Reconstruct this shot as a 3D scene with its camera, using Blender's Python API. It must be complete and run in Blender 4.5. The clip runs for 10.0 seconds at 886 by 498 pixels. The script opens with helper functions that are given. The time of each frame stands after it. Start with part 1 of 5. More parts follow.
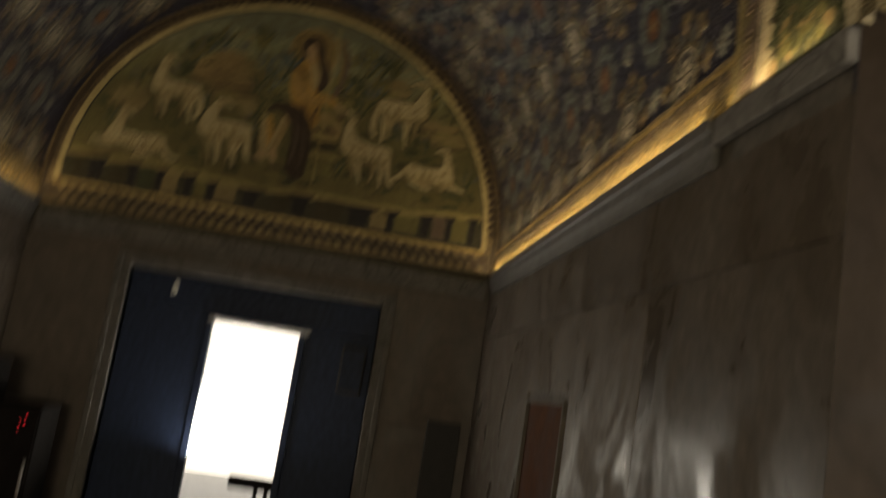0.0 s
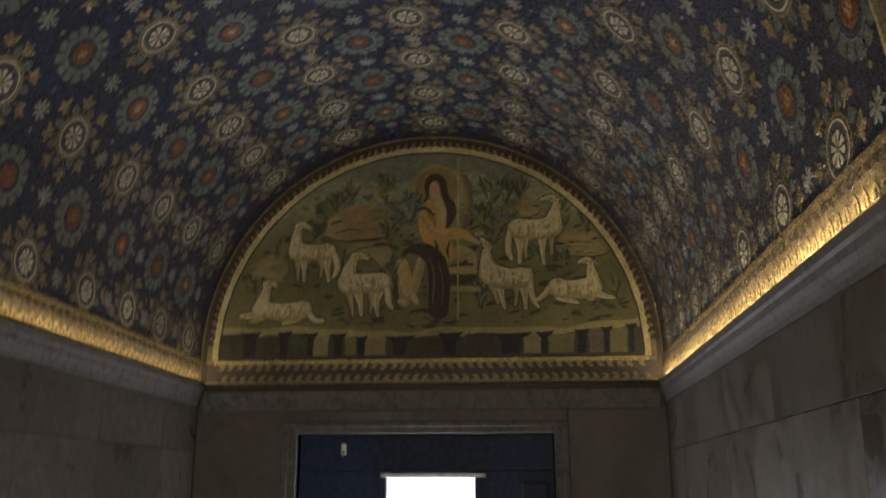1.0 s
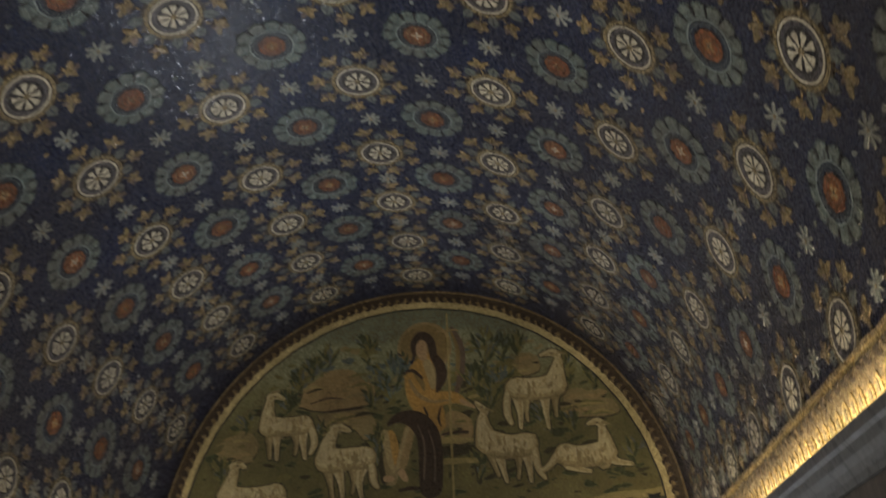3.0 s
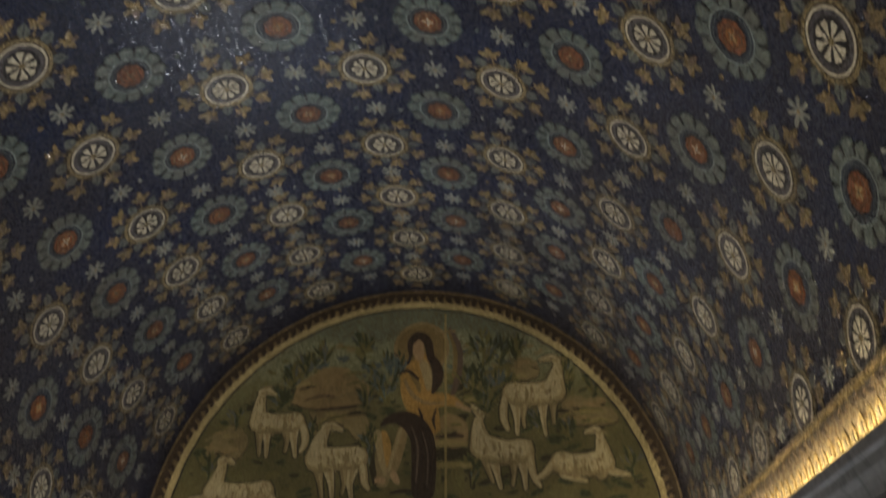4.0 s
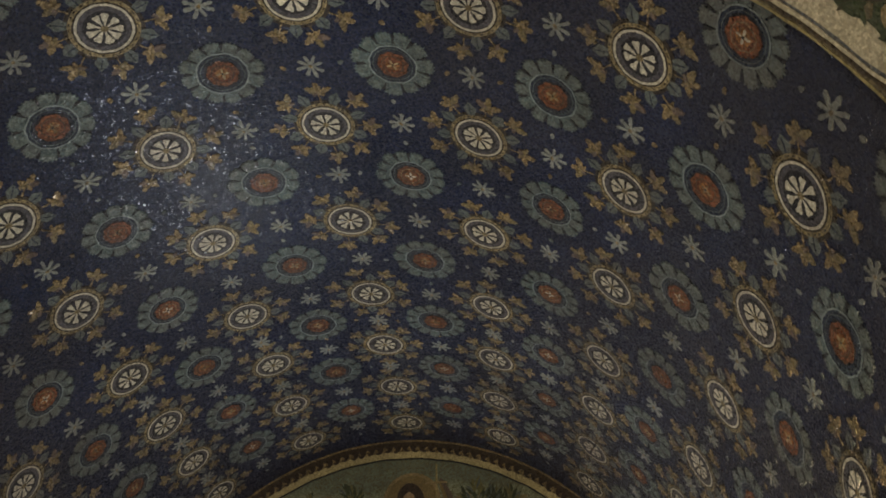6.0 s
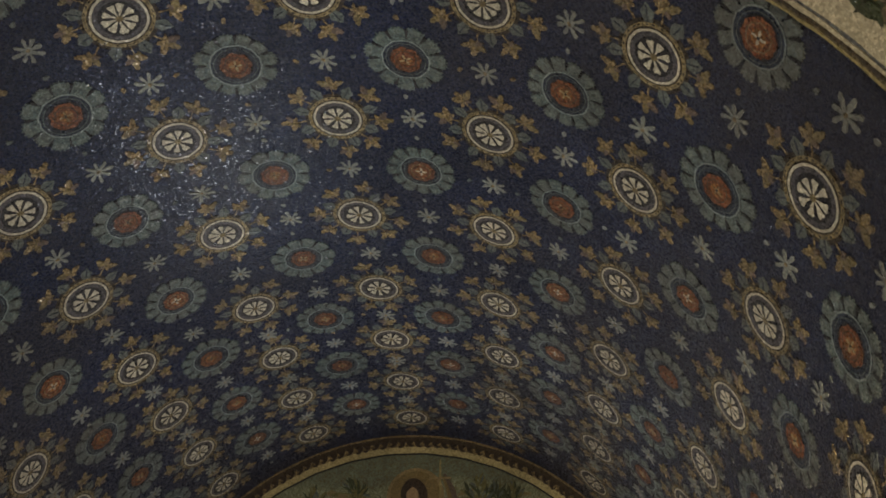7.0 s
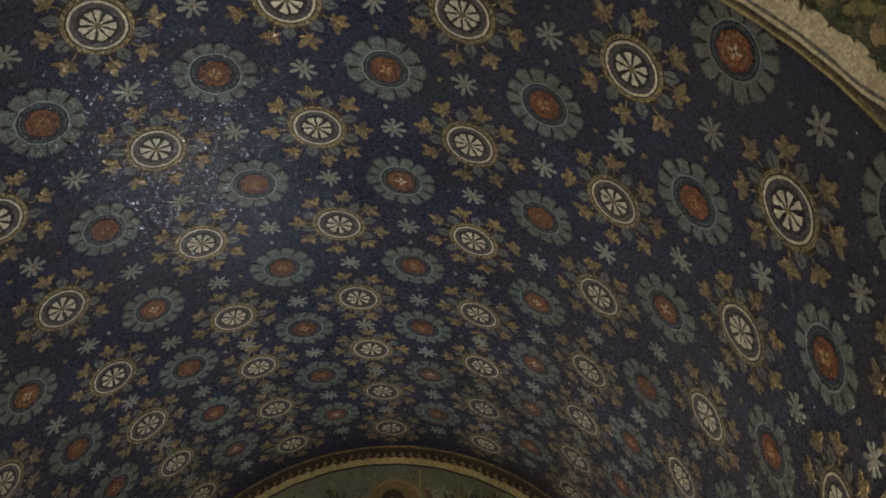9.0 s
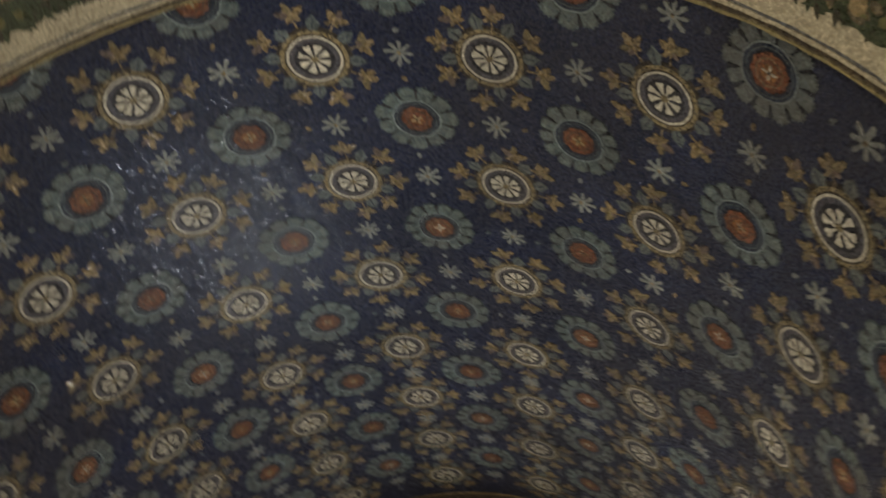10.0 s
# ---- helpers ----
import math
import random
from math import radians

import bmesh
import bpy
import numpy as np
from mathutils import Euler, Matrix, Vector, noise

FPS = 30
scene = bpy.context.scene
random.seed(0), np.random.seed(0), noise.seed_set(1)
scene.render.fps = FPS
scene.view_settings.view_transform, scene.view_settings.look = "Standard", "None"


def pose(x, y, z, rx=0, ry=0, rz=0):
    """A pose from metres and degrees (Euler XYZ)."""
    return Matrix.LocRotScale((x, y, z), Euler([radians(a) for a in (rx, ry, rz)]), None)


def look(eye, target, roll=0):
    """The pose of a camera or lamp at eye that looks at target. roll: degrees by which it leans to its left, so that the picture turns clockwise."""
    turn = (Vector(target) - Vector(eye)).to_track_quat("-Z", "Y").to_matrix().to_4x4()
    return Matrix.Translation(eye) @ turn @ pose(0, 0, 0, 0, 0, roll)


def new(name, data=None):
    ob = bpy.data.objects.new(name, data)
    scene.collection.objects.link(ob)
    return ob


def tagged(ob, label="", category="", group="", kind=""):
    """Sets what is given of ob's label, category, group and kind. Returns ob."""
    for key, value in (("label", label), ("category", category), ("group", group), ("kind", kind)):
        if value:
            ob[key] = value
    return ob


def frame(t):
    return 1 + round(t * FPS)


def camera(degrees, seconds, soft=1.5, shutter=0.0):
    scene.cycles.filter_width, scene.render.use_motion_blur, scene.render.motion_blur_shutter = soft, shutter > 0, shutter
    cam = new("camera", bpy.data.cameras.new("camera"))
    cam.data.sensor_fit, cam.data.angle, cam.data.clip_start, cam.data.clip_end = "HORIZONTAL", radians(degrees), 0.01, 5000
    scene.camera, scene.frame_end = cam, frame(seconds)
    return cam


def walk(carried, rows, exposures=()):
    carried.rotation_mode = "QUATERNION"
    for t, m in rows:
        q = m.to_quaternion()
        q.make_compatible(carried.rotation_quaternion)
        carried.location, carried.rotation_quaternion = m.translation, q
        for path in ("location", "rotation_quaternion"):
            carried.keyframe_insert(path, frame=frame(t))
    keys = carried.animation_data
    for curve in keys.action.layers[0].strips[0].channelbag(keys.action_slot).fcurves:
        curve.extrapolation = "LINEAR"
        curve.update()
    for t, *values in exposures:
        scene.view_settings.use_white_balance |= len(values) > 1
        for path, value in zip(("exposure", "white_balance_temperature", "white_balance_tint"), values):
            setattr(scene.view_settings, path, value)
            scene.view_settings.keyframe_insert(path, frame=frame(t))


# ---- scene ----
cam = camera(53.48, 10.0, soft=1.8, shutter=0.75)
ROWS = [  # seconds, eye x y z, yaw to the left, pitch up, roll
    (0.0, 0.682, -6.557, 1.528, -5.29, 9.54, 8.96),
    (0.2, 0.708, -6.475, 1.702, -5.43, 10.66, 2.86),
    (0.5, 0.648, -6.493, 1.696, -0.51, 11.21, 0.87),
    (0.8, 0.715, -6.418, 1.714, 5.03, 14.01, 2.22),
    (1.0, 0.688, -6.386, 1.730, 5.11, 15.42, -0.00),
    (1.5, 0.671, -6.210, 1.781, 3.78, 18.20, -3.08),
    (2.0, 0.720, -6.031, 1.809, 6.01, 24.76, -1.51),
    (2.5, 0.768, -5.859, 1.824, 7.46, 27.32, -0.69),
    (3.0, 0.692, -5.714, 1.811, 4.61, 27.09, -2.64),
    (3.2, 0.675, -5.652, 1.800, 3.86, 24.39, -2.77),
    (4.3, 0.669, -5.578, 1.826, 4.99, 31.12, 0.22),
    (4.5, 0.684, -5.596, 1.848, 5.05, 33.97, -1.20),
    (5.0, 0.708, -5.599, 1.859, 5.06, 36.21, -1.99),
    (5.5, 0.718, -5.589, 1.861, 4.12, 36.73, -2.25),
    (7.0, 0.704, -5.591, 1.856, 4.59, 36.42, -0.10),
    (7.5, 0.709, -5.589, 1.859, 4.53, 36.77, 0.01),
    (8.0, 0.710, -5.589, 1.855, 4.49, 36.65, 0.07),
    (8.5, 0.713, -5.593, 1.859, 4.10, 36.91, -0.37),
    (9.0, 0.719, -5.588, 1.858, 3.20, 37.05, -0.62),
    (9.5, 0.720, -5.586, 1.854, 3.36, 37.48, -0.50),
    (10.0, 0.691, -5.596, 1.883, 6.02, 39.69, -3.36),
]
EXPOSURES = [  # seconds, stops, kelvin, tint
    (0.0, -0.46, 8500, 10), (0.5, -0.10, 7600, 10), (1.0, 0.00, 6600, 10), (1.5, -0.24, 6550, 10), (2.0, 0.06, 6400, 10),
    (3.0, 0.06, 6400, 10), (4.5, 0.03, 6500, 10), (8.5, 0.05, 6500, 10), (9.5, -0.04, 6550, 10), (10.0, 0.13, 6500, 10)]
walk(cam, [(t, pose(x, y, z, 90 + pitch, 0, yaw) @ pose(0, 0, 0, 0, 0, roll)) for t, x, y, z, yaw, pitch, roll in ROWS], EXPOSURES)

# ---- plan, in metres: the arm runs along y, its lunette wall stands at y = 0 ----
HALF = 1.70          # half the arm's width, and the vault's radius
ZC = 2.7115          # height of the vault's axis
ZS = 2.49            # springing: top of the marble
END = -4.035         # where the starry vault ends at mid arch
SOFFIT = -4.80       # end of the arch's soffit, start of the crossing
TAU = 2 * math.pi
rng = random.Random(7)


def edge_y(x):
    return END - 0.072 * x


# ---- light ----
world = bpy.data.worlds.new("sky")
scene.world = world
world.use_nodes = True
wn = world.node_tree
bg = wn.nodes["Background"]
sky = wn.nodes.new("ShaderNodeTexSky")
sky.sky_type = "NISHITA"
sky.sun_disc = False
sky.sun_elevation = radians(59)
sky.sun_rotation = radians(27)
wn.links.new(sky.outputs["Color"], bg.inputs["Color"])
bg.inputs["Strength"].default_value = 0.12


def lamp(name, kind, energy, colour, m, sx=0.1, sy=0.1):
    data = bpy.data.lights.new(name, kind)
    data.energy, data.color = energy, colour
    if kind == "AREA":
        data.shape, data.size, data.size_y = "RECTANGLE", sx, sy
    ob = new(name, data)
    ob.matrix_basis = m
    return ob


sun = lamp("sun", "SUN", 5.0, (1.0, 0.95, 0.87), look((0, 0, 20), (-4, -8, 5)))
sun.data.angle = radians(0.5)
# daylight in the doorway
lamp("door_daylight", "AREA", 92, (0.88, 0.92, 0.95), look((-0.13, 0.42, 1.00), (-0.13, -0.9, 4.0)), 0.32, 1.30)
# strips of warm lamps lying on the marble cornices
for side, watts, aim in ((-1, 8.5, 1.1), (1, 17.0, 1.50)):
    lamp("cornice_strip_lamp", "AREA", watts, (1.0, 0.82, 0.52), look((side * 1.655, -2.0, ZS + 0.012), (side * aim, -2.0, ZC + 1.5)), 3.9, 0.02)
    lamp("soffit_strip_lamp", "AREA", 1.3, (1.0, 0.82, 0.52), look((side * 1.645, -4.42, ZS + 0.012), (side * 1.66, -4.42, ZS + 0.5)), 0.55, 0.02)
# unseen lamps added as daylight from the other three arms; no windows built there
lamp("south_window_daylight", "AREA", 162, (1.0, 0.93, 0.77), look((0.0, -9.3, 1.5), (0, 0, 3.9)), 1.4, 1.2)
lamp("west_arm_window_daylight", "AREA", 48, (1.0, 0.93, 0.78), look((-4.5, -7.2, 1.9), (0.6, -3.0, 4.0)), 1.2, 1.2)
lamp("east_arm_window_daylight", "AREA", 42, (0.90, 0.95, 1.0), look((3.25, -7.3, 1.5), (-1.2, -3.0, 1.0)), 0.8, 1.0)


# ---- materials ----
def nodes_of(name):
    m = bpy.data.materials.new(name)
    m.use_nodes = True
    nt = m.node_tree
    return m, nt, nt.nodes["Principled BSDF"]


def add(nt, kind, **inputs):
    n = nt.nodes.new(kind)
    for k, v in inputs.items():
        n.inputs[k].default_value = v
    return n


def mixed(nt, a, b, fac, blend="MIX"):
    n = nt.nodes.new("ShaderNodeMix")
    n.data_type, n.blend_type = "RGBA", blend
    for sock, v in ((n.inputs[6], a), (n.inputs[7], b), (n.inputs[0], fac)):
        if isinstance(v, (tuple, list)):
            sock.default_value = (*v, 1)
        elif isinstance(v, (int, float)):
            sock.default_value = v
        else:
            nt.links.new(v, sock)
    return n.outputs[2]


def ramp(nt, src, stops):
    n = nt.nodes.new("ShaderNodeValToRGB")
    while len(n.color_ramp.elements) < len(stops):
        n.color_ramp.elements.new(0.5)
    for e, (p, c) in zip(n.color_ramp.elements, stops):
        e.position = p
        e.color = (*c, 1) if isinstance(c, tuple) else (c, c, c, 1)
    nt.links.new(src, n.inputs[0])
    return n.outputs[0]


def mosaic(name, col, other, rough=0.38, metal=0.0, tilt=0.22, cells=140.0, stain=0.35, stops=None, grout=0.5, vary=0.30, spec=0.30, soot_shade=None):
    """Glass tesserae: a colour of its own for every little cube, dark joints, and cubes set at slightly different angles."""
    m, nt, bsdf = nodes_of(name)
    pos = nt.nodes.new("ShaderNodeNewGeometry")
    vor = add(nt, "ShaderNodeTexVoronoi", Scale=cells)
    edge = add(nt, "ShaderNodeTexVoronoi", Scale=cells)
    edge.feature = "DISTANCE_TO_EDGE"
    for v in (vor, edge):
        nt.links.new(pos.outputs["Position"], v.inputs["Vector"])
    parts = nt.nodes.new("ShaderNodeSeparateColor")
    nt.links.new(vor.outputs["Color"], parts.inputs[0])
    base = col
    if stops:
        xyz = nt.nodes.new("ShaderNodeSeparateXYZ")
        nt.links.new(pos.outputs["Position"], xyz.inputs[0])
        wob = add(nt, "ShaderNodeTexNoise", Scale=5.0, Detail=3.0)
        nt.links.new(pos.outputs["Position"], wob.inputs["Vector"])
        sh = nt.nodes.new("ShaderNodeMath")
        sh.operation = "MULTIPLY_ADD"
        nt.links.new(wob.outputs[0], sh.inputs[0])
        sh.inputs[1].default_value = 0.22
        nt.links.new(xyz.outputs["Z"], sh.inputs[2])
        mr = nt.nodes.new("ShaderNodeMapRange")
        nt.links.new(sh.outputs[0], mr.inputs[0])
        mr.inputs[1].default_value, mr.inputs[2].default_value = 2.75, 4.55
        base = ramp(nt, mr.outputs[0], stops)
    c = mixed(nt, base, other, parts.outputs[0])
    # every cube lighter or darker than its neighbour
    lum = ramp(nt, parts.outputs[1], [(0.0, 1.0 - vary * 1.2), (0.6, 1.0), (1.0, 1.0 + vary * 1.5)])
    c = mixed(nt, c, lum, 1.0, "MULTIPLY")
    big = add(nt, "ShaderNodeTexNoise", Scale=2.3, Detail=5.0, Roughness=0.65)
    nt.links.new(pos.outputs["Position"], big.inputs["Vector"])
    c = mixed(nt, c, ramp(nt, big.outputs[0], [(0.3, 1.0 - stain), (0.7, 1.0 + stain * 0.6)]), 1.0, "MULTIPLY")
    if soot_shade:
        # brownish grime in cloudy patches, and the haunches' shade painted in as more brown
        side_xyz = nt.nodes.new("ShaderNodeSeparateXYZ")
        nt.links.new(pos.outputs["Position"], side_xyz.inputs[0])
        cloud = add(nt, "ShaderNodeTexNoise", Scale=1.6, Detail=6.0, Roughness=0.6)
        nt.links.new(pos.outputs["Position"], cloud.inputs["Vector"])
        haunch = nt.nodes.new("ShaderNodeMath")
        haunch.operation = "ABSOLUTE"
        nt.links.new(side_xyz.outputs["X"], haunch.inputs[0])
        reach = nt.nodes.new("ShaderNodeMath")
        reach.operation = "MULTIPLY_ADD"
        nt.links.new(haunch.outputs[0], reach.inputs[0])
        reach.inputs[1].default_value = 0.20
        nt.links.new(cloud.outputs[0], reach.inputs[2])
        c = mixed(nt, c, soot_shade, ramp(nt, reach.outputs[0], [(0.54, 0.0), (0.95, 0.58)]))
    joint = ramp(nt, edge.outputs["Distance"], [(0.0, 0.0), (0.09, 1.0)])
    c = mixed(nt, mixed(nt, c, (0.055, 0.048, 0.038), grout), c, joint)
    nt.links.new(c, bsdf.inputs["Base Color"])
    bsdf.inputs["Roughness"].default_value = rough
    nt.links.new(ramp(nt, parts.outputs[2], [(0.0, max(rough - 0.16, 0.12)), (1.0, min(rough + 0.3, 1.0))]), bsdf.inputs["Roughness"])
    bsdf.inputs["Metallic"].default_value = metal
    bsdf.inputs["Specular IOR Level"].default_value = spec
    # tilted cubes
    sub = nt.nodes.new("ShaderNodeVectorMath")
    sub.operation = "MULTIPLY_ADD"
    nt.links.new(vor.outputs["Color"], sub.inputs[0])
    sub.inputs[1].default_value = (tilt, tilt, tilt)
    sub.inputs[2].default_value = (-tilt / 2, -tilt / 2, -tilt / 2)
    sumv = nt.nodes.new("ShaderNodeVectorMath")
    sumv.operation = "ADD"
    nt.links.new(sub.outputs[0], sumv.inputs[0])
    nt.links.new(pos.outputs["Normal"], sumv.inputs[1])
    unit = nt.nodes.new("ShaderNodeVectorMath")
    unit.operation = "NORMALIZE"
    nt.links.new(sumv.outputs[0], unit.inputs[0])
    bump = add(nt, "ShaderNodeBump", Strength=0.5, Distance=0.0015)
    nt.links.new(joint, bump.inputs["Height"])
    nt.links.new(unit.outputs[0], bump.inputs["Normal"])
    nt.links.new(bump.outputs[0], bsdf.inputs["Normal"])
    return m


def stone(name, dark, light, scale=3.0, rough=0.22, stretch=(1, 1, 1), vein=0.4, bump_d=0.002, spec=0.5, patch=0.18):
    m, nt, bsdf = nodes_of(name)
    pos = nt.nodes.new("ShaderNodeNewGeometry")
    info = nt.nodes.new("ShaderNodeObjectInfo")
    off = nt.nodes.new("ShaderNodeVectorMath")
    off.operation = "MULTIPLY_ADD"
    nt.links.new(pos.outputs["Position"], off.inputs[0])
    off.inputs[1].default_value = stretch
    comb = nt.nodes.new("ShaderNodeCombineXYZ")
    mul = nt.nodes.new("ShaderNodeMath")
    mul.operation = "MULTIPLY"
    mul.inputs[1].default_value = 30.0
    nt.links.new(info.outputs["Random"], mul.inputs[0])
    for i in range(3):
        nt.links.new(mul.outputs[0], comb.inputs[i])
    nt.links.new(comb.outputs[0], off.inputs[2])
    n1 = add(nt, "ShaderNodeTexNoise", Scale=scale, Detail=8.0, Roughness=0.62, Distortion=0.9)
    n2 = add(nt, "ShaderNodeTexNoise", Scale=scale * 9, Detail=5.0, Roughness=0.6)
    n3 = add(nt, "ShaderNodeTexNoise", Scale=scale * 0.7, Detail=3.0, Distortion=2.2)
    for n in (n1, n2, n3):
        nt.links.new(off.outputs[0], n.inputs["Vector"])
    c = mixed(nt, dark, light, ramp(nt, n1.outputs[0], [(0.32, 0.0), (0.68, 1.0)]))
    c = mixed(nt, c, ramp(nt, n2.outputs[0], [(0.3, 0.72), (0.7, 1.12)]), 1.0, "MULTIPLY")
    c = mixed(nt, c, ramp(nt, n3.outputs[0], [(0.47, 1.0), (0.5, 1.0 - vein), (0.53, 1.0)]), 1.0, "MULTIPLY")
    tone = ramp(nt, info.outputs["Random"], [(0.0, 0.75), (1.0, 1.15)])
    c = mixed(nt, c, tone, 1.0, "MULTIPLY")
    nt.links.new(c, bsdf.inputs["Base Color"])
    bsdf.inputs["Specular IOR Level"].default_value = spec
    nt.links.new(ramp(nt, n1.outputs[0], [(0.38, max(rough - 0.08, 0.05)), (0.60, min(rough + patch, 1.0))]), bsdf.inputs["Roughness"])
    bump = add(nt, "ShaderNodeBump", Strength=0.25, Distance=bump_d)
    nt.links.new(n1.outputs[0], bump.inputs["Height"])
    fine = add(nt, "ShaderNodeBump", Strength=0.35, Distance=bump_d * 0.35)
    nt.links.new(n2.outputs[0], fine.inputs["Height"])
    nt.links.new(bump.outputs[0], fine.inputs["Normal"])
    nt.links.new(fine.outputs[0], bsdf.inputs["Normal"])
    return m


def plain(name, col, rough=0.5, metal=0.0, grain=18.0, depth=0.3):
    m, nt, bsdf = nodes_of(name)
    pos = nt.nodes.new("ShaderNodeNewGeometry")
    n = add(nt, "ShaderNodeTexNoise", Scale=grain, Detail=5.0)
    nt.links.new(pos.outputs["Position"], n.inputs["Vector"])
    c = mixed(nt, col, ramp(nt, n.outputs[0], [(0.3, 1.0 - depth), (0.7, 1.0 + depth)]), 1.0, "MULTIPLY")
    nt.links.new(c, bsdf.inputs["Base Color"])
    bsdf.inputs["Roughness"].default_value = rough
    bsdf.inputs["Metallic"].default_value = metal
    return m


def glowing(name, col, strength):
    m, nt, bsdf = nodes_of(name)
    bsdf.inputs["Base Color"].default_value = (*col, 1)
    bsdf.inputs["Emission Color"].default_value = (*col, 1)
    bsdf.inputs["Emission Strength"].default_value = strength
    return m


BLUE = mosaic("night_blue_tesserae", (0.013, 0.020, 0.058), (0.021, 0.025, 0.046), rough=0.25, tilt=0.18, vary=0.30, spec=0.145, soot_shade=(0.033, 0.030, 0.032))
BLUE.node_tree.nodes["Principled BSDF"].inputs["Specular Tint"].default_value = (0.85, 0.92, 1.0, 1)
CREAM = mosaic("cream_tesserae", (0.62, 0.575, 0.45), (0.46, 0.43, 0.345), stain=0.25, vary=0.22, soot_shade=(0.21, 0.18, 0.145))
DARK = mosaic("blackish_tesserae", (0.013, 0.012, 0.014), (0.011, 0.012, 0.019), spec=0.25)
UMBER = mosaic("dark_umber_tesserae", (0.030, 0.020, 0.012), (0.020, 0.015, 0.012), spec=0.25)
BROWN = mosaic("brown_tesserae", (0.060, 0.039, 0.020), (0.036, 0.027, 0.020))
GOLDRING = mosaic("dull_gold_tesserae", (0.300, 0.235, 0.110), (0.20, 0.155, 0.075), rough=0.33, vary=0.4, soot_shade=(0.070, 0.056, 0.048))
OLIVE = mosaic("olive_gold_tesserae", (0.215, 0.165, 0.072), (0.14, 0.110, 0.052), rough=0.33, vary=0.4, soot_shade=(0.070, 0.056, 0.048))
TEAL = mosaic("grey_green_tesserae", (0.102, 0.136, 0.122), (0.062, 0.094, 0.106), vary=0.32, soot_shade=(0.085, 0.070, 0.058))
TEALDARK = mosaic("dark_teal_tesserae", (0.014, 0.022, 0.045), (0.014, 0.020, 0.034), spec=0.25)
TEALRING = mosaic("pale_teal_tesserae", (0.25, 0.30, 0.29), (0.18, 0.23, 0.24), vary=0.2, soot_shade=(0.085, 0.070, 0.058))
RED = mosaic("red_orange_tesserae", (0.118, 0.036, 0.020), (0.155, 0.066, 0.030), vary=0.5, spec=0.2, tilt=0.12)
ORANGE = mosaic("orange_tesserae", (0.225, 0.110, 0.036), (0.18, 0.075, 0.028), vary=0.45, spec=0.2, tilt=0.12)
GOLD = mosaic("gold_tesserae", (0.44, 0.325, 0.140), (0.33, 0.235, 0.095), rough=0.34, metal=0.35, tilt=0.34, vary=0.45)
OCHRE = mosaic("ochre_tesserae", (0.285, 0.205, 0.095), (0.190, 0.142, 0.074), rough=0.29, metal=0.10, tilt=0.42, vary=0.50, soot_shade=(0.078, 0.062, 0.052))
LEAFPALE = mosaic("pale_leaf_tesserae", (0.138, 0.168, 0.150), (0.095, 0.125, 0.128), vary=0.3, soot_shade=(0.085, 0.070, 0.058))
LEAF = mosaic("grey_leaf_tesserae", (0.105, 0.128, 0.115), (0.075, 0.095, 0.100), vary=0.25, soot_shade=(0.085, 0.070, 0.058))
STARW = mosaic("pale_star_tesserae", (0.25, 0.26, 0.225), (0.19, 0.215, 0.215), vary=0.2, soot_shade=(0.085, 0.070, 0.058))
BLUEGREY = mosaic("blue_grey_tesserae", (0.085, 0.092, 0.105), (0.13, 0.12, 0.105), vary=0.4)
MAUVE_GREY = mosaic("mauve_grey_tesserae", (0.068, 0.060, 0.066), (0.050, 0.050, 0.064), vary=0.3)
MAUVE = mosaic("grey_brown_tesserae", (0.13, 0.09, 0.068), (0.095, 0.073, 0.063))
GREEN = mosaic("dark_green_tesserae", (0.040, 0.052, 0.027), (0.052, 0.058, 0.028), cells=150.0, tilt=0.12, spec=0.25)
GREEN2 = mosaic("olive_green_tesserae", (0.119, 0.115, 0.043), (0.150, 0.131, 0.050), vary=0.2)
IVORY = mosaic("ivory_tesserae", (0.47, 0.40, 0.265), (0.38, 0.325, 0.215), stain=0.32, vary=0.24, grout=0.35)
FIELD = mosaic("meadow_and_sky_tesserae", (0.1, 0.1, 0.05), (0.12, 0.105, 0.050), stain=0.4, vary=0.2, grout=0.3, cells=150.0, tilt=0.12, spec=0.25, stops=[
    (0.0, (0.134, 0.113, 0.046)), (0.14, (0.166, 0.141, 0.056)), (0.28, (0.092, 0.092, 0.038)), (0.46, (0.115, 0.115, 0.051)),
    (0.60, (0.173, 0.173, 0.092)), (0.70, (0.282, 0.301, 0.205)), (0.775, (0.275, 0.307, 0.224)), (0.805, (0.154, 0.192, 0.160)), (0.97, (0.125, 0.160, 0.138))])
WOOLMID = mosaic("wool_cream_tesserae", (0.325, 0.262, 0.142), (0.262, 0.210, 0.115), vary=0.2, grout=0.2, cells=150.0, tilt=0.12, spec=0.25)
PALEGOLD = mosaic("pale_gold_tesserae", (0.52, 0.43, 0.23), (0.42, 0.34, 0.17), rough=0.34, metal=0.2, tilt=0.30, vary=0.25)
WOOL = mosaic("wool_white_tesserae", (0.465, 0.400, 0.250), (0.33, 0.275, 0.160), stain=0.4, vary=0.2, grout=0.25, cells=150.0, tilt=0.12, spec=0.25)
WOOLSH = mosaic("wool_shade_tesserae", (0.231, 0.182, 0.094), (0.176, 0.138, 0.072), vary=0.15, grout=0.2, cells=150.0, tilt=0.12, spec=0.25)
ROCK = mosaic("rock_tesserae", (0.300, 0.210, 0.106), (0.198, 0.150, 0.074), vary=0.22, grout=0.3, cells=150.0, tilt=0.12, spec=0.25)
ROCKSH = mosaic("rock_shade_tesserae", (0.050, 0.042, 0.022), (0.036, 0.032, 0.02), cells=150.0, tilt=0.12, spec=0.25)
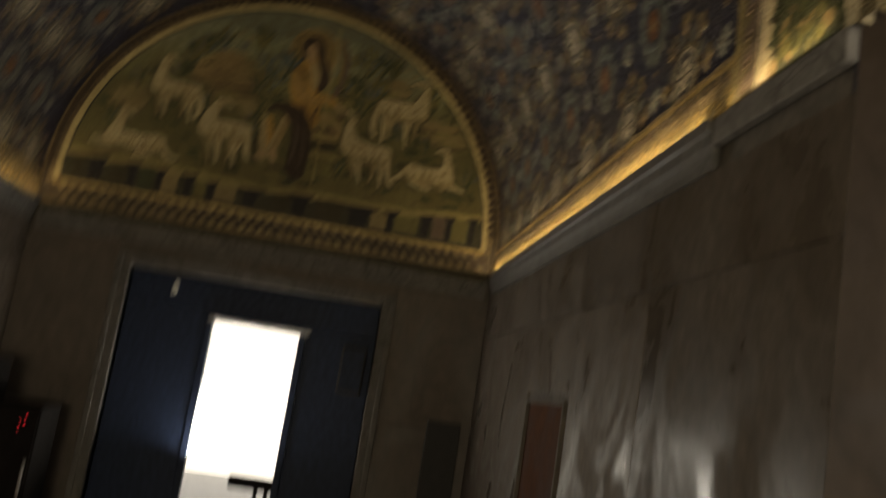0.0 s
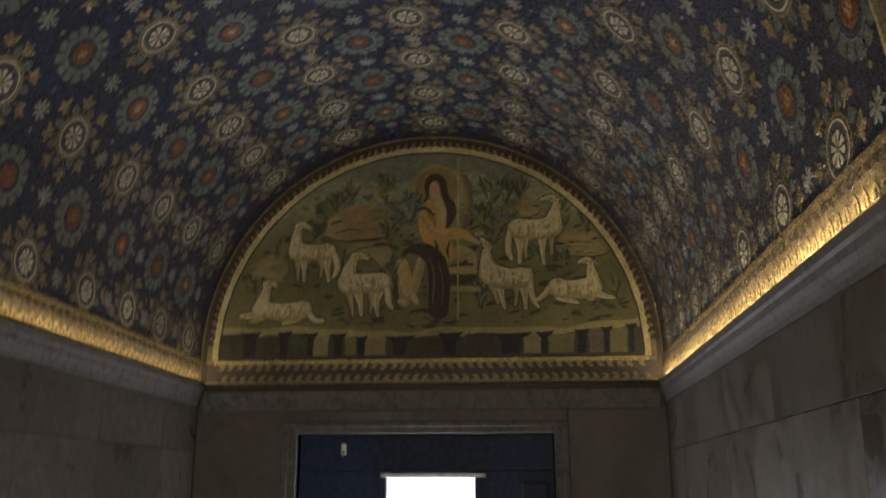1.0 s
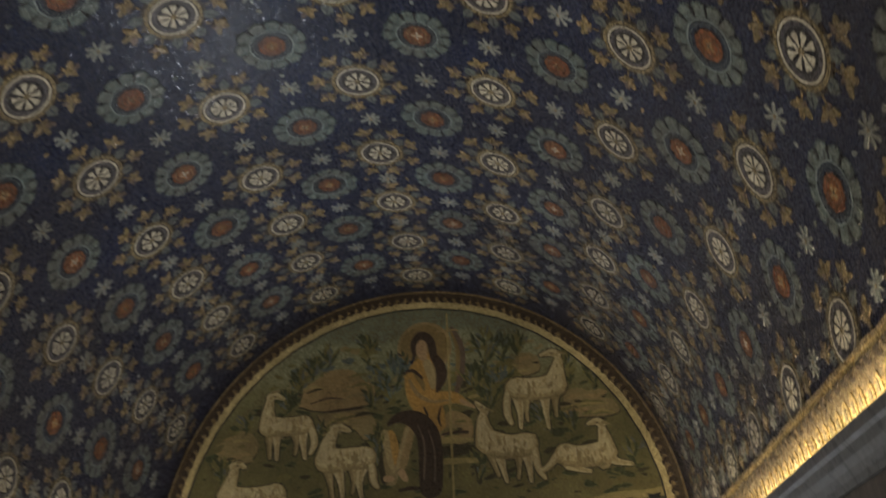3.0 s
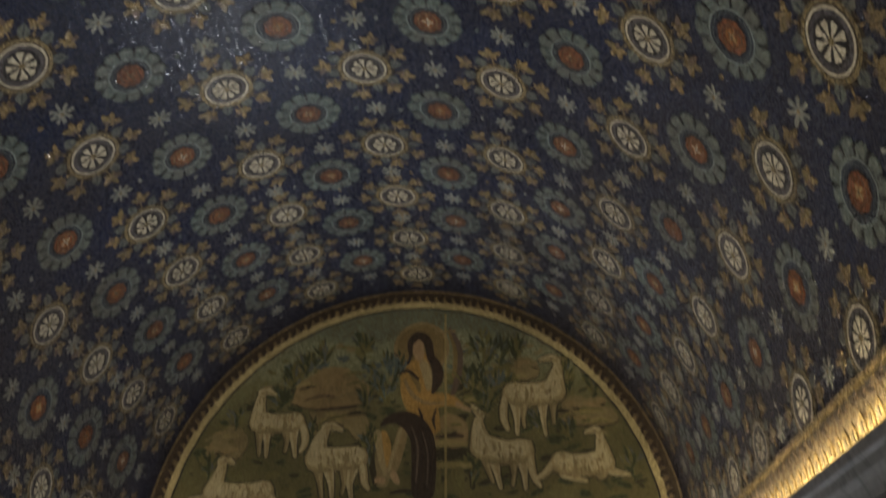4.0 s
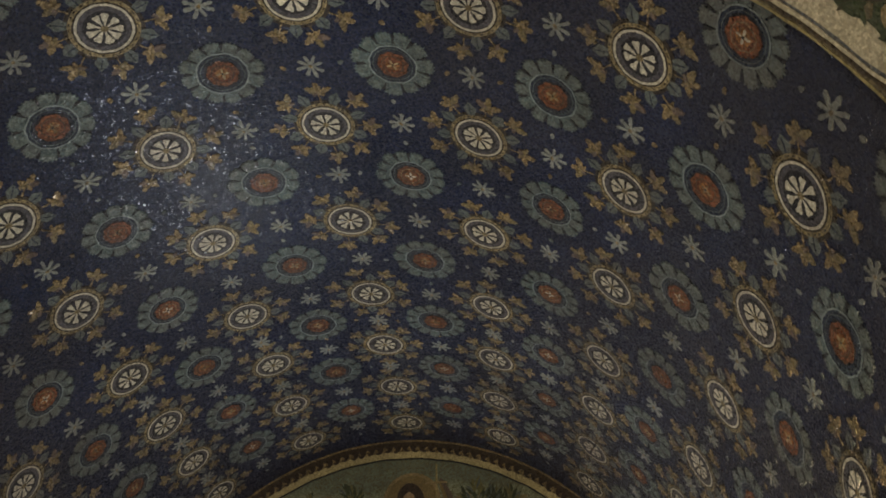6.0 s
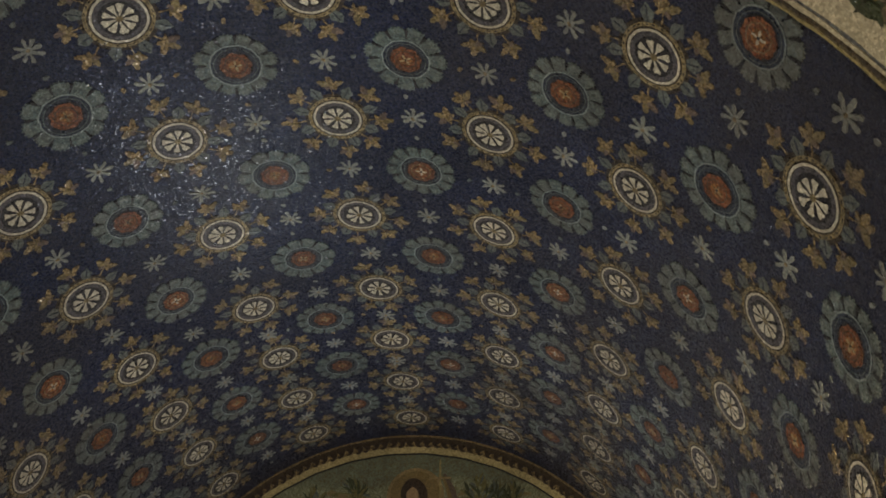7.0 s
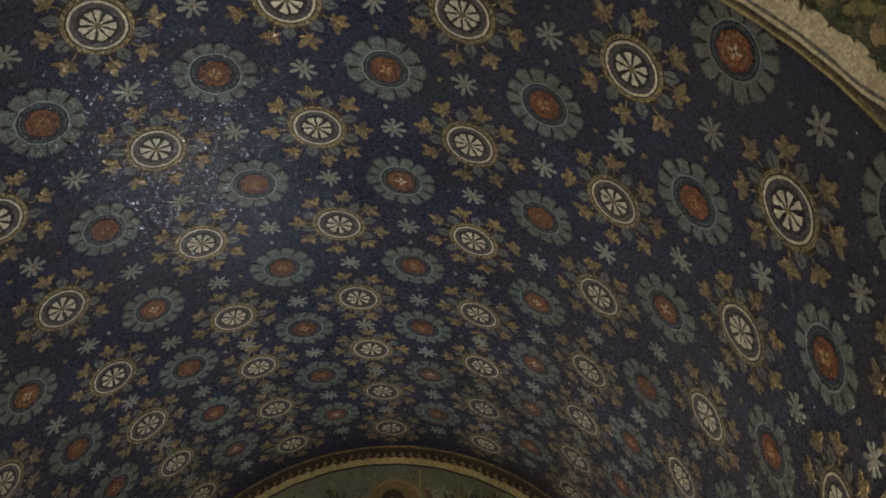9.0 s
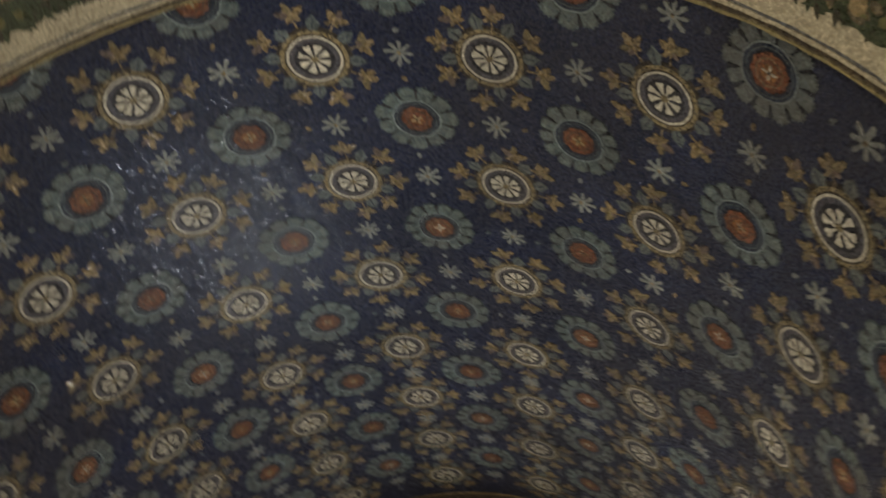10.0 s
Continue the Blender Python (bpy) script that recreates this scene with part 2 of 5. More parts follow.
ROBE = mosaic("dark_robe_tesserae", (0.048, 0.030, 0.020), (0.03, 0.022, 0.02), cells=150.0, tilt=0.12, spec=0.25)
TUNIC = mosaic("golden_tunic_tesserae", (0.414, 0.247, 0.076), (0.276, 0.172, 0.057), vary=0.22, grout=0.3, cells=150.0, tilt=0.12, spec=0.25)
SKIN = mosaic("pinkish_tesserae", (0.368, 0.253, 0.149), (0.287, 0.196, 0.115), vary=0.15, grout=0.2, cells=150.0, tilt=0.12, spec=0.25)
HALO = mosaic("halo_tesserae", (0.205, 0.145, 0.062), (0.165, 0.125, 0.058), vary=0.15, grout=0.3, cells=150.0, tilt=0.12, spec=0.25)
CLIFF = mosaic("cliff_shade_tesserae", (0.051, 0.048, 0.030), (0.040, 0.040, 0.026), cells=150.0, tilt=0.12, spec=0.25)
SAND = mosaic("sandy_ledge_tesserae", (0.312, 0.247, 0.111), (0.221, 0.182, 0.078), vary=0.2, grout=0.3, cells=150.0, tilt=0.12, spec=0.25)

MARBLE = stone("grey_veined_marble", (0.076, 0.063, 0.053), (0.122, 0.102, 0.086), 2.2, 0.30, (1, 1, 0.8), vein=0.09, bump_d=0.006, patch=0.45, spec=0.055)
MARBLE_N = stone("dull_brown_marble", (0.060, 0.046, 0.037), (0.100, 0.079, 0.064), 1.7, 0.5, (1, 1, 0.7), vein=0.2, bump_d=0.003)
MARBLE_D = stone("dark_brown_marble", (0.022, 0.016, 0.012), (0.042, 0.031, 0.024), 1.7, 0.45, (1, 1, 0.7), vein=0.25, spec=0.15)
MARBLE2 = stone("pale_marble_moulding", (0.105, 0.100, 0.096), (0.165, 0.158, 0.150), 4.0, 0.62, spec=0.25)
MORTAR = plain("joint_mortar", (0.07, 0.06, 0.05), 0.9)
PLASTER = stone("old_brick_plaster", (0.20, 0.15, 0.11), (0.30, 0.24, 0.18), 3.0, 0.8)
FLOORM = stone("floor_marble", (0.36, 0.33, 0.29), (0.52, 0.48, 0.43), 2.5, 0.35)
# dark wood; the doorway's bluish glare is mixed into its colour
DOORWOOD = plain("dark_wood_with_blue_glare", (0.012, 0.021, 0.046), 0.5, 0.0, 25.0, 0.4)
BLACK = plain("black_plastic", (0.010, 0.010, 0.011), 0.7)
MATT = plain("matt_black_paint", (0.010, 0.009, 0.009), 0.9)
WHITEP = plain("white_plastic", (0.65, 0.65, 0.62), 0.4)
DOORWOOD.node_tree.nodes["Principled BSDF"].inputs["Specular IOR Level"].default_value = 0.12
MATT.node_tree.nodes["Principled BSDF"].inputs["Specular IOR Level"].default_value = 0.06
METAL = plain("grey_metal", (0.25, 0.25, 0.26), 0.5, 0.8)
GRAVEL = stone("pale_gravel", (0.62, 0.61, 0.58), (0.78, 0.77, 0.74), 8.0, 0.9)
# one alabaster twice: shade put in as darker colour, sun behind as glow
AMBERDARK = stone("shaded_amber_alabaster", (0.045, 0.016, 0.008), (0.075, 0.028, 0.012), 5.0, 0.9, vein=0.1, spec=0.1)
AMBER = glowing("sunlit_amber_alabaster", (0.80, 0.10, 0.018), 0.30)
REDWOOD = plain("dark_red_brown_wood", (0.05, 0.016, 0.010), 0.6)
SCREEN = glowing("pale_blue_screen", (0.45, 0.62, 0.75), 0.22)
LED = glowing("red_lamp", (1.0, 0.03, 0.06), 1.5)
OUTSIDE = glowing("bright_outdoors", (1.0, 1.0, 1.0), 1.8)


# ---- mesh helpers ----
class Build:
    """Collects faces with their materials."""

    def __init__(self, fn=None, rough=0.0):
        self.v, self.f, self.i, self.mats = [], [], [], []
        self.rough, self.dice = rough, random.Random(3)
        self.fn = fn or (lambda u, v, h: (u, v, h))

    def slot(self, mat):
        if mat not in self.mats:
            self.mats.append(mat)
        return self.mats.index(mat)

    def face(self, pts, mat):
        k = len(self.v)
        self.v += [tuple(p) for p in pts]
        self.f.append(tuple(range(k, k + len(pts))))
        self.i.append(self.slot(mat))

    def poly(self, pts, h, mat, base=-0.002):
        """A flat piece of that outline, h proud, with its edge; uneven where the cubes are set by hand."""
        if self.rough:
            cut = []
            for (u0, v0), (u1, v1) in zip(pts, pts[1:] + pts[:1]):
                steps = max(1, round(math.hypot(u1 - u0, v1 - v0) / 0.007))
                for j in range(steps):
                    t = j / steps
                    cut.append((u0 + (u1 - u0) * t + self.dice.gauss(0, self.rough), v0 + (v1 - v0) * t + self.dice.gauss(0, self.rough)))
            pts = cut
        top = [self.fn(u, v, h) for u, v in pts]
        low = [self.fn(u, v, base) for u, v in pts]
        k, n = len(self.v), len(pts)
        self.v += top + low
        s = self.slot(mat)
        self.f.append(tuple(range(k, k + n)))
        self.i.append(s)
        for a in range(n):
            b = (a + 1) % n
            self.f.append((k + a, k + n + a, k + n + b, k + b))
            self.i.append(s)

    def ring(self, r0, r1, h, mat, n=32, wob=0.0, seed=0):
        rr = random.Random(seed)
        w = [1 + wob * rr.uniform(-1, 1) for _ in range(n)]
        for a in range(n):
            q = []
            for r, j in ((r0, a), (r1, a), (r1, a + 1), (r0, a + 1)):
                r = r * w[j % n]
                q.append(self.fn(r * math.cos(TAU * j / n), r * math.sin(TAU * j / n), h))
            self.face(q, mat)

    def disc(self, r, h, mat, n=28, wob=0.0, seed=0, base=-0.002):
        """A round piece that follows the ground's curve, in two rings and an edge."""
        rr = random.Random(seed)
        w = [r * (1 + wob * rr.uniform(-1, 1)) for _ in range(n)]
        mid = self.fn(0, 0, h)
        for a in range(n):
            b = (a + 1) % n
            (ca, sa), (cb, sb) = [(math.cos(TAU * j / n), math.sin(TAU * j / n)) for j in (a, b)]
            pa, pb = self.fn(w[a] * ca, w[a] * sa, h), self.fn(w[b] * cb, w[b] * sb, h)
            qa, qb = self.fn(w[a] * ca / 2, w[a] * sa / 2, h), self.fn(w[b] * cb / 2, w[b] * sb / 2, h)
            self.face([mid, qa, qb], mat)
            self.face([qa, pa, pb, qb], mat)
            self.face([pa, self.fn(w[a] * ca, w[a] * sa, base), self.fn(w[b] * cb, w[b] * sb, base), pb], mat)

    def box(self, lo, hi, mat, bevel=0.0):
        (x0, y0, z0), (x1, y1, z1) = lo, hi
        if bevel <= 0:
            p = [(x0, y0, z0), (x1, y0, z0), (x1, y1, z0), (x0, y1, z0), (x0, y0, z1), (x1, y0, z1), (x1, y1, z1), (x0, y1, z1)]
            k, s = len(self.v), self.slot(mat)
            self.v += p
            for f in ((0, 3, 2, 1), (4, 5, 6, 7), (0, 1, 5, 4), (1, 2, 6, 5), (2, 3, 7, 6), (3, 0, 4, 7)):
                self.f.append(tuple(k + a for a in f))
                self.i.append(s)
            return
        bm = bmesh.new()
        bmesh.ops.create_cube(bm, size=1.0)
        for v in bm.verts:
            v.co = Vector(((x0 + x1) / 2 + v.co.x * (x1 - x0), (y0 + y1) / 2 + v.co.y * (y1 - y0), (z0 + z1) / 2 + v.co.z * (z1 - z0)))
        bmesh.ops.bevel(bm, geom=bm.edges[:], offset=bevel, segments=2, affect="EDGES", profile=0.6)
        k, s = len(self.v), self.slot(mat)
        bm.verts.index_update()
        self.v += [tuple(v.co) for v in bm.verts]
        for f in bm.faces:
            self.f.append(tuple(k + v.index for v in f.verts))
            self.i.append(s)
        bm.free()

    def mesh(self, name):
        me = bpy.data.meshes.new(name)
        at, keep, verts = {}, [], []
        for p in self.v:
            key = (round(p[0], 5), round(p[1], 5), round(p[2], 5))
            if key not in at:
                at[key] = len(verts)
                verts.append(p)
            keep.append(at[key])
        me.from_pydata(verts, [], [tuple(keep[a] for a in f) for f in self.f])
        for m in self.mats:
            me.materials.append(m)
        me.polygons.foreach_set("material_index", self.i)
        me.update()
        return me


PLACED = {}


def part(name, made, parent=None, m=None, label=""):
    """Links a mesh, or a Build, as one object at the world pose m, under parent."""
    me = made.mesh(name) if isinstance(made, Build) else made
    ob = new(name, me)
    m = m or Matrix.Identity(4)
    PLACED[ob] = m
    if parent:
        ob.parent = parent
        ob.matrix_basis = PLACED[parent].inverted() @ m
    else:
        ob.matrix_basis = m
    if label:
        tagged(ob, label)
    return ob


def root(name, m, label, category, group="", kind=""):
    ob = new(name)
    ob.empty_display_size = 0.1
    ob.matrix_basis = m
    PLACED[ob] = m
    return tagged(ob, label, category, group, kind)


def oval(cx, cy, rx, ry, turn=0.0, n=16, wob=0.0, seed=0):
    rr = random.Random(seed)
    c, s = math.cos(turn), math.sin(turn)
    out = []
    for j in range(n):
        k = 1 + wob * rr.uniform(-1, 1)
        a, b = rx * k * math.cos(TAU * j / n), ry * k * math.sin(TAU * j / n)
        out.append((cx + a * c - b * s, cy + a * s + b * c))
    return out


def limb(x0, y0, x1, y1, w0, w1):
    d = math.hypot(x1 - x0, y1 - y0)
    nx, ny = -(y1 - y0) / d, (x1 - x0) / d
    tx, ty = (x1 - x0) / d, (y1 - y0) / d
    return [(x0 + nx * w0, y0 + ny * w0), (x0 - tx * w0 * 0.6, y0 - ty * w0 * 0.6), (x0 - nx * w0, y0 - ny * w0),
            (x1 - nx * w1, y1 - ny * w1), (x1 + tx * w1 * 0.6, y1 + ty * w1 * 0.6), (x1 + nx * w1, y1 + ny * w1)]


def profile(s, h=0.0):
    """The vault's cross-section: x and z at the arc length s from the crown, h inside the surface."""
    q = HALF * math.pi / 2
    if abs(s) <= q:
        a = s / HALF
        return (HALF - h) * math.sin(a), ZC + (HALF - h) * math.cos(a)
    return math.copysign(HALF - h, s), ZC - (abs(s) - q)


S_END = HALF * math.pi / 2 + (ZC - ZS)

# ---- setting ----
# the barrel vault, a brick shell
b = Build()
ns = 72
for j in range(ns):
    s0, s1 = -S_END + 2 * S_END * j / ns, -S_END + 2 * S_END * (j + 1) / ns
    (xa, za), (xb, zb) = profile(s0, -0.005), profile(s1, -0.005)
    b.face([(xa, 0.0, za), (xb, 0.0, zb), (xb, SOFFIT + 0.02, zb), (xa, SOFFIT + 0.02, za)], PLASTER)
    (xa, za), (xb, zb) = profile(s0, -0.4), profile(s1, -0.4)
    b.face([(xa, 0, za), (xa, SOFFIT + 0.02, za), (xb, SOFFIT + 0.02, zb), (xb, 0, zb)], PLASTER)
tagged(part("ceiling", b), "brick barrel vault behind the mosaic", "vault", kind="structure")
# its mosaic ground
vault = root("vault_mosaic", pose(0, -2.0, ZC + HALF), "dark blue vault mosaic strewn with white rosettes and gold sprigs", "mosaic")
b = Build()
ns = 96
for j in range(ns):
    s0, s1 = -S_END + 2 * S_END * j / ns, -S_END + 2 * S_END * (j + 1) / ns
    for y0, y1 in ((0.0, -2.0), (-2.0, -3.9), (-3.9, SOFFIT)):
        (xa, za), (xb, zb) = profile(s0), profile(s1)
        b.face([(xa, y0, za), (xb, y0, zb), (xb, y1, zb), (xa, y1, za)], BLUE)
part("blue_ground", b, vault, None, "night blue tesserae ground")

# side walls of the arm: masonry behind marble slabs, with a window in each
WIN = {-1: (-2.30, -1.55, 0.75, 1.58), 1: (-2.65, -1.85, 0.75, 1.60)}
for side, wname in ((-1, "wall_west"), (1, "wall_east")):
    b = Build()
    xs = sorted((side * 1.715, side * 2.10))
    y0, y1, z0, z1 = WIN[side]
    b.box((xs[0], SOFFIT + 0.006, 0), (xs[1], y0, ZS), MORTAR)
    b.box((xs[0], y1, 0), (xs[1], 0.35, ZS), MORTAR)
    b.box((xs[0], y0, 0), (xs[1], y1, z0), MORTAR)
    b.box((xs[0], y0, z1), (xs[1], y1, ZS), MORTAR)
    w = tagged(part(wname, b), "wall faced with grey-brown veined marble slabs", "wall", kind="structure")
    # slabs: a low frieze course above tall slabs, the window left free
    def slab(ya, yb, za, zb, w=w, side=side):
        sb = Build()
        t = 0.016
        sb.box((-t / 2, -(yb - ya) / 2 + 0.0012, -(zb - za) / 2 + 0.002), (t / 2, (yb - ya) / 2 - 0.0012, (zb - za) / 2 - 0.002), MARBLE, 0.0015)
        part("marble_slab", sb, w, pose(side * 1.707, (ya + yb) / 2, (za + zb) / 2, 0, rng.uniform(-0.1, 0.1), 0))
    ys = [SOFFIT, -3.60, y0 - 0.04, y1 + 0.04, -0.62, 0.0]
    for a, c in zip(ys, ys[1:]):
        slab(a, c, 2.005, 2.335)
        if a < y0 - 0.01 and c > y1 + 0.01:
            slab(a, c, z1 + 0.03, 2.005)
            slab(a, c, 0.10, z0 - 0.03)
        else:
            slab(a, c, 0.10, 2.005)
    # moulded marble cornice
    cb = Build()
    prof = [(0.0, 2.335), (0.012, 2.335), (0.014, 2.36), (0.020, 2.385), (0.030, 2.41), (0.034, 2.44), (0.044, 2.452), (0.046, 2.486), (0.0, 2.486)]
    pts = [(side * (1.70 - o), z) for o, z in prof]
    ya, yb = -4.07, -0.03
    for (xa, za), (xb, zb) in zip(pts, pts[1:]):
        cb.face([(xa, ya, za), (xb, ya, zb), (xb, yb, zb), (xa, yb, za)], MARBLE2)
    cb.face([(x, ya, z) for x, z in pts], MARBLE2)
    cb.face([(x, yb, z) for x, z in reversed(pts)], MARBLE2)
    tagged(part("trim_cornice", cb), "moulded pale marble cornice below the vault", "cornice", kind="structure")
    cb = Build()
    cb.box((min(side * 1.70, side * 1.668), SOFFIT, 2.40), (max(side * 1.70, side * 1.668), -4.085, 2.486), MARBLE2, 0.006)
    tagged(part("trim_cornice", cb), "plain marble ledge below the arch", "cornice", kind="structure")
    # alabaster window
    wb = Build()
    wx = side * 1.708
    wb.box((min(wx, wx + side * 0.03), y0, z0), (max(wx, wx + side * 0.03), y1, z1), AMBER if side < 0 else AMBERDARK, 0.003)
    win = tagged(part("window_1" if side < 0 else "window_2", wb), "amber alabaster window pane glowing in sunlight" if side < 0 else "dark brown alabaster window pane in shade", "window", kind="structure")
    fb = Build()
    for (a, c, d, e) in ((y0, y1, z1 - 0.02, z1), (y0, y1, z0, z0 + 0.02), (y0, y0 + 0.02, z0 + 0.02, z1 - 0.02), (y1 - 0.02, y1, z0 + 0.02, z1 - 0.02)):
        fb.box((min(wx - side * 0.02, wx), a, d), (max(wx - side * 0.02, wx), c, e), MORTAR, 0.002)
    part("window_frame", fb, win)

# lunette wall with the doorway
DL, DR, DT = -0.94, 0.905, 2.13
b = Build()
b.box((-1.70, 0.018, 0), (DL, 0.45, ZS), MORTAR)
b.box((DR, 0.018, 0), (1.70, 0.45, ZS), MORTAR)
b.box((DL, 0.018, DT), (DR, 0.45, ZS), MORTAR)
b.box((-2.1, 0.018, ZS), (2.1, 0.45, 4.9), PLASTER)
north = tagged(part("wall_north", b), "end wall of marble slabs round a doorway", "wall", kind="structure")
for xa, xb, za, zb in ((-1.70, DL - 0.10, 1.35, 2.30), (-1.70, DL - 0.10, 0.10, 1.35), (DR + 0.10, 1.70, 1.30, 2.30), (DR + 0.10, 1.70, 0.1, 1.30), (DL - 0.10, -0.25, 2.214, 2.30), (-0.25, DR + 0.10, 2.214, 2.30)):
    sb = Build()
    w, h, t = (xb - xa) / 2 - 0.002, (zb - za) / 2 - 0.002, 0.009
    sb.box((-w, -t, -h), (w, t, h), MARBLE_N, 0.003)
    part("marble_slab", sb, north, pose((xa + xb) / 2, 0.009, (za + zb) / 2))
cb = Build()
prof = [(0.0, 2.30), (0.014, 2.30), (0.018, 2.34), (0.026, 2.39), (0.030, 2.432), (0.012, 2.436), (0.012, 2.47), (0.022, 2.474), (0.022, 2.488), (0.0, 2.488)]
for (oa, za), (ob_, zb) in zip(prof, prof[1:]):
    mat = MARBLE2 if za < 2.434 else ROCKSH
    cb.face([(-1.655, -oa, za), (1.655, -oa, za), (1.655, -ob_, zb), (-1.655, -ob_, zb)], mat)
tagged(part("trim_cornice", cb), "pale marble cornice under the lunette", "cornice", kind="structure")

# moulded door surround
b = Build()
for xa, xb, za, zb, out in ((DL - 0.10, DL, 0.0, DT + 0.082, 0.03), (DR, DR + 0.10, 0.0, DT + 0.082, 0.03), (DL, DR, DT, DT + 0.082, 0.03)):
    b.box((xa, -out, za), (xb, 0.30, zb), MARBLE2, 0.008)
for xa, xb, za, zb in ((DL - 0.10, DL - 0.06, 0.0, DT + 0.082), (DR + 0.06, DR + 0.10, 0.0, DT + 0.082), (DL - 0.06, DR + 0.06, DT + 0.045, DT + 0.082)):
    b.box((xa, -0.047, za), (xb, -0.028, zb), MARBLE2, 0.006)
tagged(part("trim_door_surround", b), "moulded grey marble door surround", "door frame", kind="structure")

# dark wooden vestibule front that fills the surround, a bright gap in it
LL, LR, LT = -0.300, 0.338, 1.822
door = root("door_1", pose(0, 0.08, 0), "dark wooden doorway front with a bright open gap", "door", kind="structure")
for name, xa, xb, za, zb, d in (("side_panel", DL + 0.004, LL - 0.05, 0.0, LT + 0.05, 0.0), ("side_panel", LR + 0.05, DR - 0.004, 0.0, LT + 0.05, 0.0), ("top_panel", DL + 0.004, DR - 0.004, LT + 0.052, DT - 0.004, 0.0), ("door_jamb", LL - 0.048, LL, 0.0, LT + 0.05, -0.02), ("door_jamb", LR, LR + 0.048, 0.0, LT + 0.05, -0.02)):
    pb = Build()
    pb.box((xa, 0.08 + d, za), (xb, 0.14, zb), DOORWOOD, 0.005)
    part(name, pb, door)
# unseen board added to stop daylight leaking through the panel seam
pb = Build()
pb.box((DL + 0.004, 0.142, LT + 0.002), (DR - 0.004, 0.16, LT + 0.14), DOORWOOD, 0.003)
part("backing_board", pb, door)
pb = Build()
pb.box((LL - 0.035, 0.035, LT + 0.004), (LR + 0.08, 0.13, LT + 0.034), METAL, 0.004)
part("lintel_rail", pb, door, label="pale metal rail above the opening")

# floor, crossing and outdoors
b = Build()
b.box((-4.6, -9.4, -0.2), (4.6, SOFFIT, 0.0), FLOORM)
b.box((-1.715, SOFFIT, -0.2), (1.715, 0.45, 0.0), FLOORM)
tagged(part("floor", b), "worn grey marble floor", "floor", kind="structure")
b = Build()
n = 48
arch = [profile(-S_END + 2 * S_END * j / n) for j in range(n + 1)]
arch = [(-HALF, 0.0)] + arch + [(HALF, 0.0)]
for (xa, za), (xb, zb) in zip(arch, arch[1:]):
    b.face([(xa, SOFFIT, za), (xb, SOFFIT, zb), (xb * 1.0 if abs(xb) < HALF else xb, SOFFIT, 7.0), (xa, SOFFIT, 7.0)] if abs(xa - xb) > 1e-6 else [(xa, SOFFIT, za), (xb, SOFFIT, zb), (xb, SOFFIT + 0.012, zb), (xa, SOFFIT + 0.012, za)], BLUE)
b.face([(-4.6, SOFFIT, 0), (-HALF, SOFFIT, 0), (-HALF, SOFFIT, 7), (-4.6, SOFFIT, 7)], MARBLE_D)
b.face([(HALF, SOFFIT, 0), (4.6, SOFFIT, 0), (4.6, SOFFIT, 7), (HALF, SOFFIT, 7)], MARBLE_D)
b.box((-4.6, SOFFIT + 0.012, 4.9), (4.6, SOFFIT + 0.35, 7.0), PLASTER)
b.box((-4.6, SOFFIT + 0.012, 0), (-2.11, SOFFIT + 0.35, 4.9), PLASTER)
b.box((2.11, SOFFIT + 0.012, 0), (4.6, SOFFIT + 0.35, 4.9), PLASTER)
tagged(part("wall_crossing", b), "crossing wall above the great arch", "wall", kind="structure")
for wname, lo, hi in (("wall_far_west", (-4.9, -9.4, 0), (-4.6, SOFFIT + 0.35, 7)), ("wall_far_east", (4.6, -9.4, 0), (4.9, SOFFIT + 0.35, 7)), ("wall_south", (-4.9, -9.7, 0), (4.9, -9.4, 7))):
    b = Build()
    b.box(lo, hi, PLASTER)
    tagged(part(wname, b), "plain old plastered wall of the crossing", "wall", kind="structure")
b = Build()
b.box((-4.9, -9.7, 7.0), (4.9, SOFFIT + 0.35, 7.2), BLUE)
tagged(part("ceiling_crossing", b), "dark blue mosaic ceiling of the crossing", "ceiling", kind="structure")
b = Build()
b.box((-400, 0.46, -0.25), (400, 900, -0.05), GRAVEL)
tagged(part("ground", b), "pale sunlit gravel ground outside the door", "ground", kind="structure")
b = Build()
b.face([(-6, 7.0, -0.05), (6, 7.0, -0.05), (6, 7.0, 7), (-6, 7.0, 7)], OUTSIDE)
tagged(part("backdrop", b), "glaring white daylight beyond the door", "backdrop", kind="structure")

# ---- the vault's mosaic: rosettes, medallions and stars ----
COLS = {-8: -1.520, -6: -1.121, -4: -0.727, -2: -0.342, 0: 0.041, 2: 0.416, 4: 0.786, 6: 1.163, 8: 1.538}
for k in range(-7, 8, 2):
    COLS[k] = (COLS[k - 1] + COLS[k + 1]) / 2
COLY = {-4: -0.008, 0: 0.012, 2: 0.004, 4: -0.030, 6: 0.028, 3: -0.02, 5: 0.01}
ROWY = [-0.31, -0.815, -1.318, -1.845, -2.46, -3.085, -3.71, -4.33]


def on_vault(theta, y, u=0.0, v=0.0, turn=0.0):
    """A pose on the vault's inside; local z points away from the room, u runs round the vault and v along it."""
    return Matrix.Translation((0, y + v, ZC)) @ Matrix.Rotation(theta + u / HALF, 4, "Y") @ Matrix.Translation((0, 0, HALF)) @ Matrix.Rotation(turn, 4, "Z")


def bent(u, v, h):
    a = u / HALF
    return (HALF - h) * math.sin(a), v, (HALF - h) * math.cos(a) - HALF


def flat(u, v, h):
    return u, v, -h


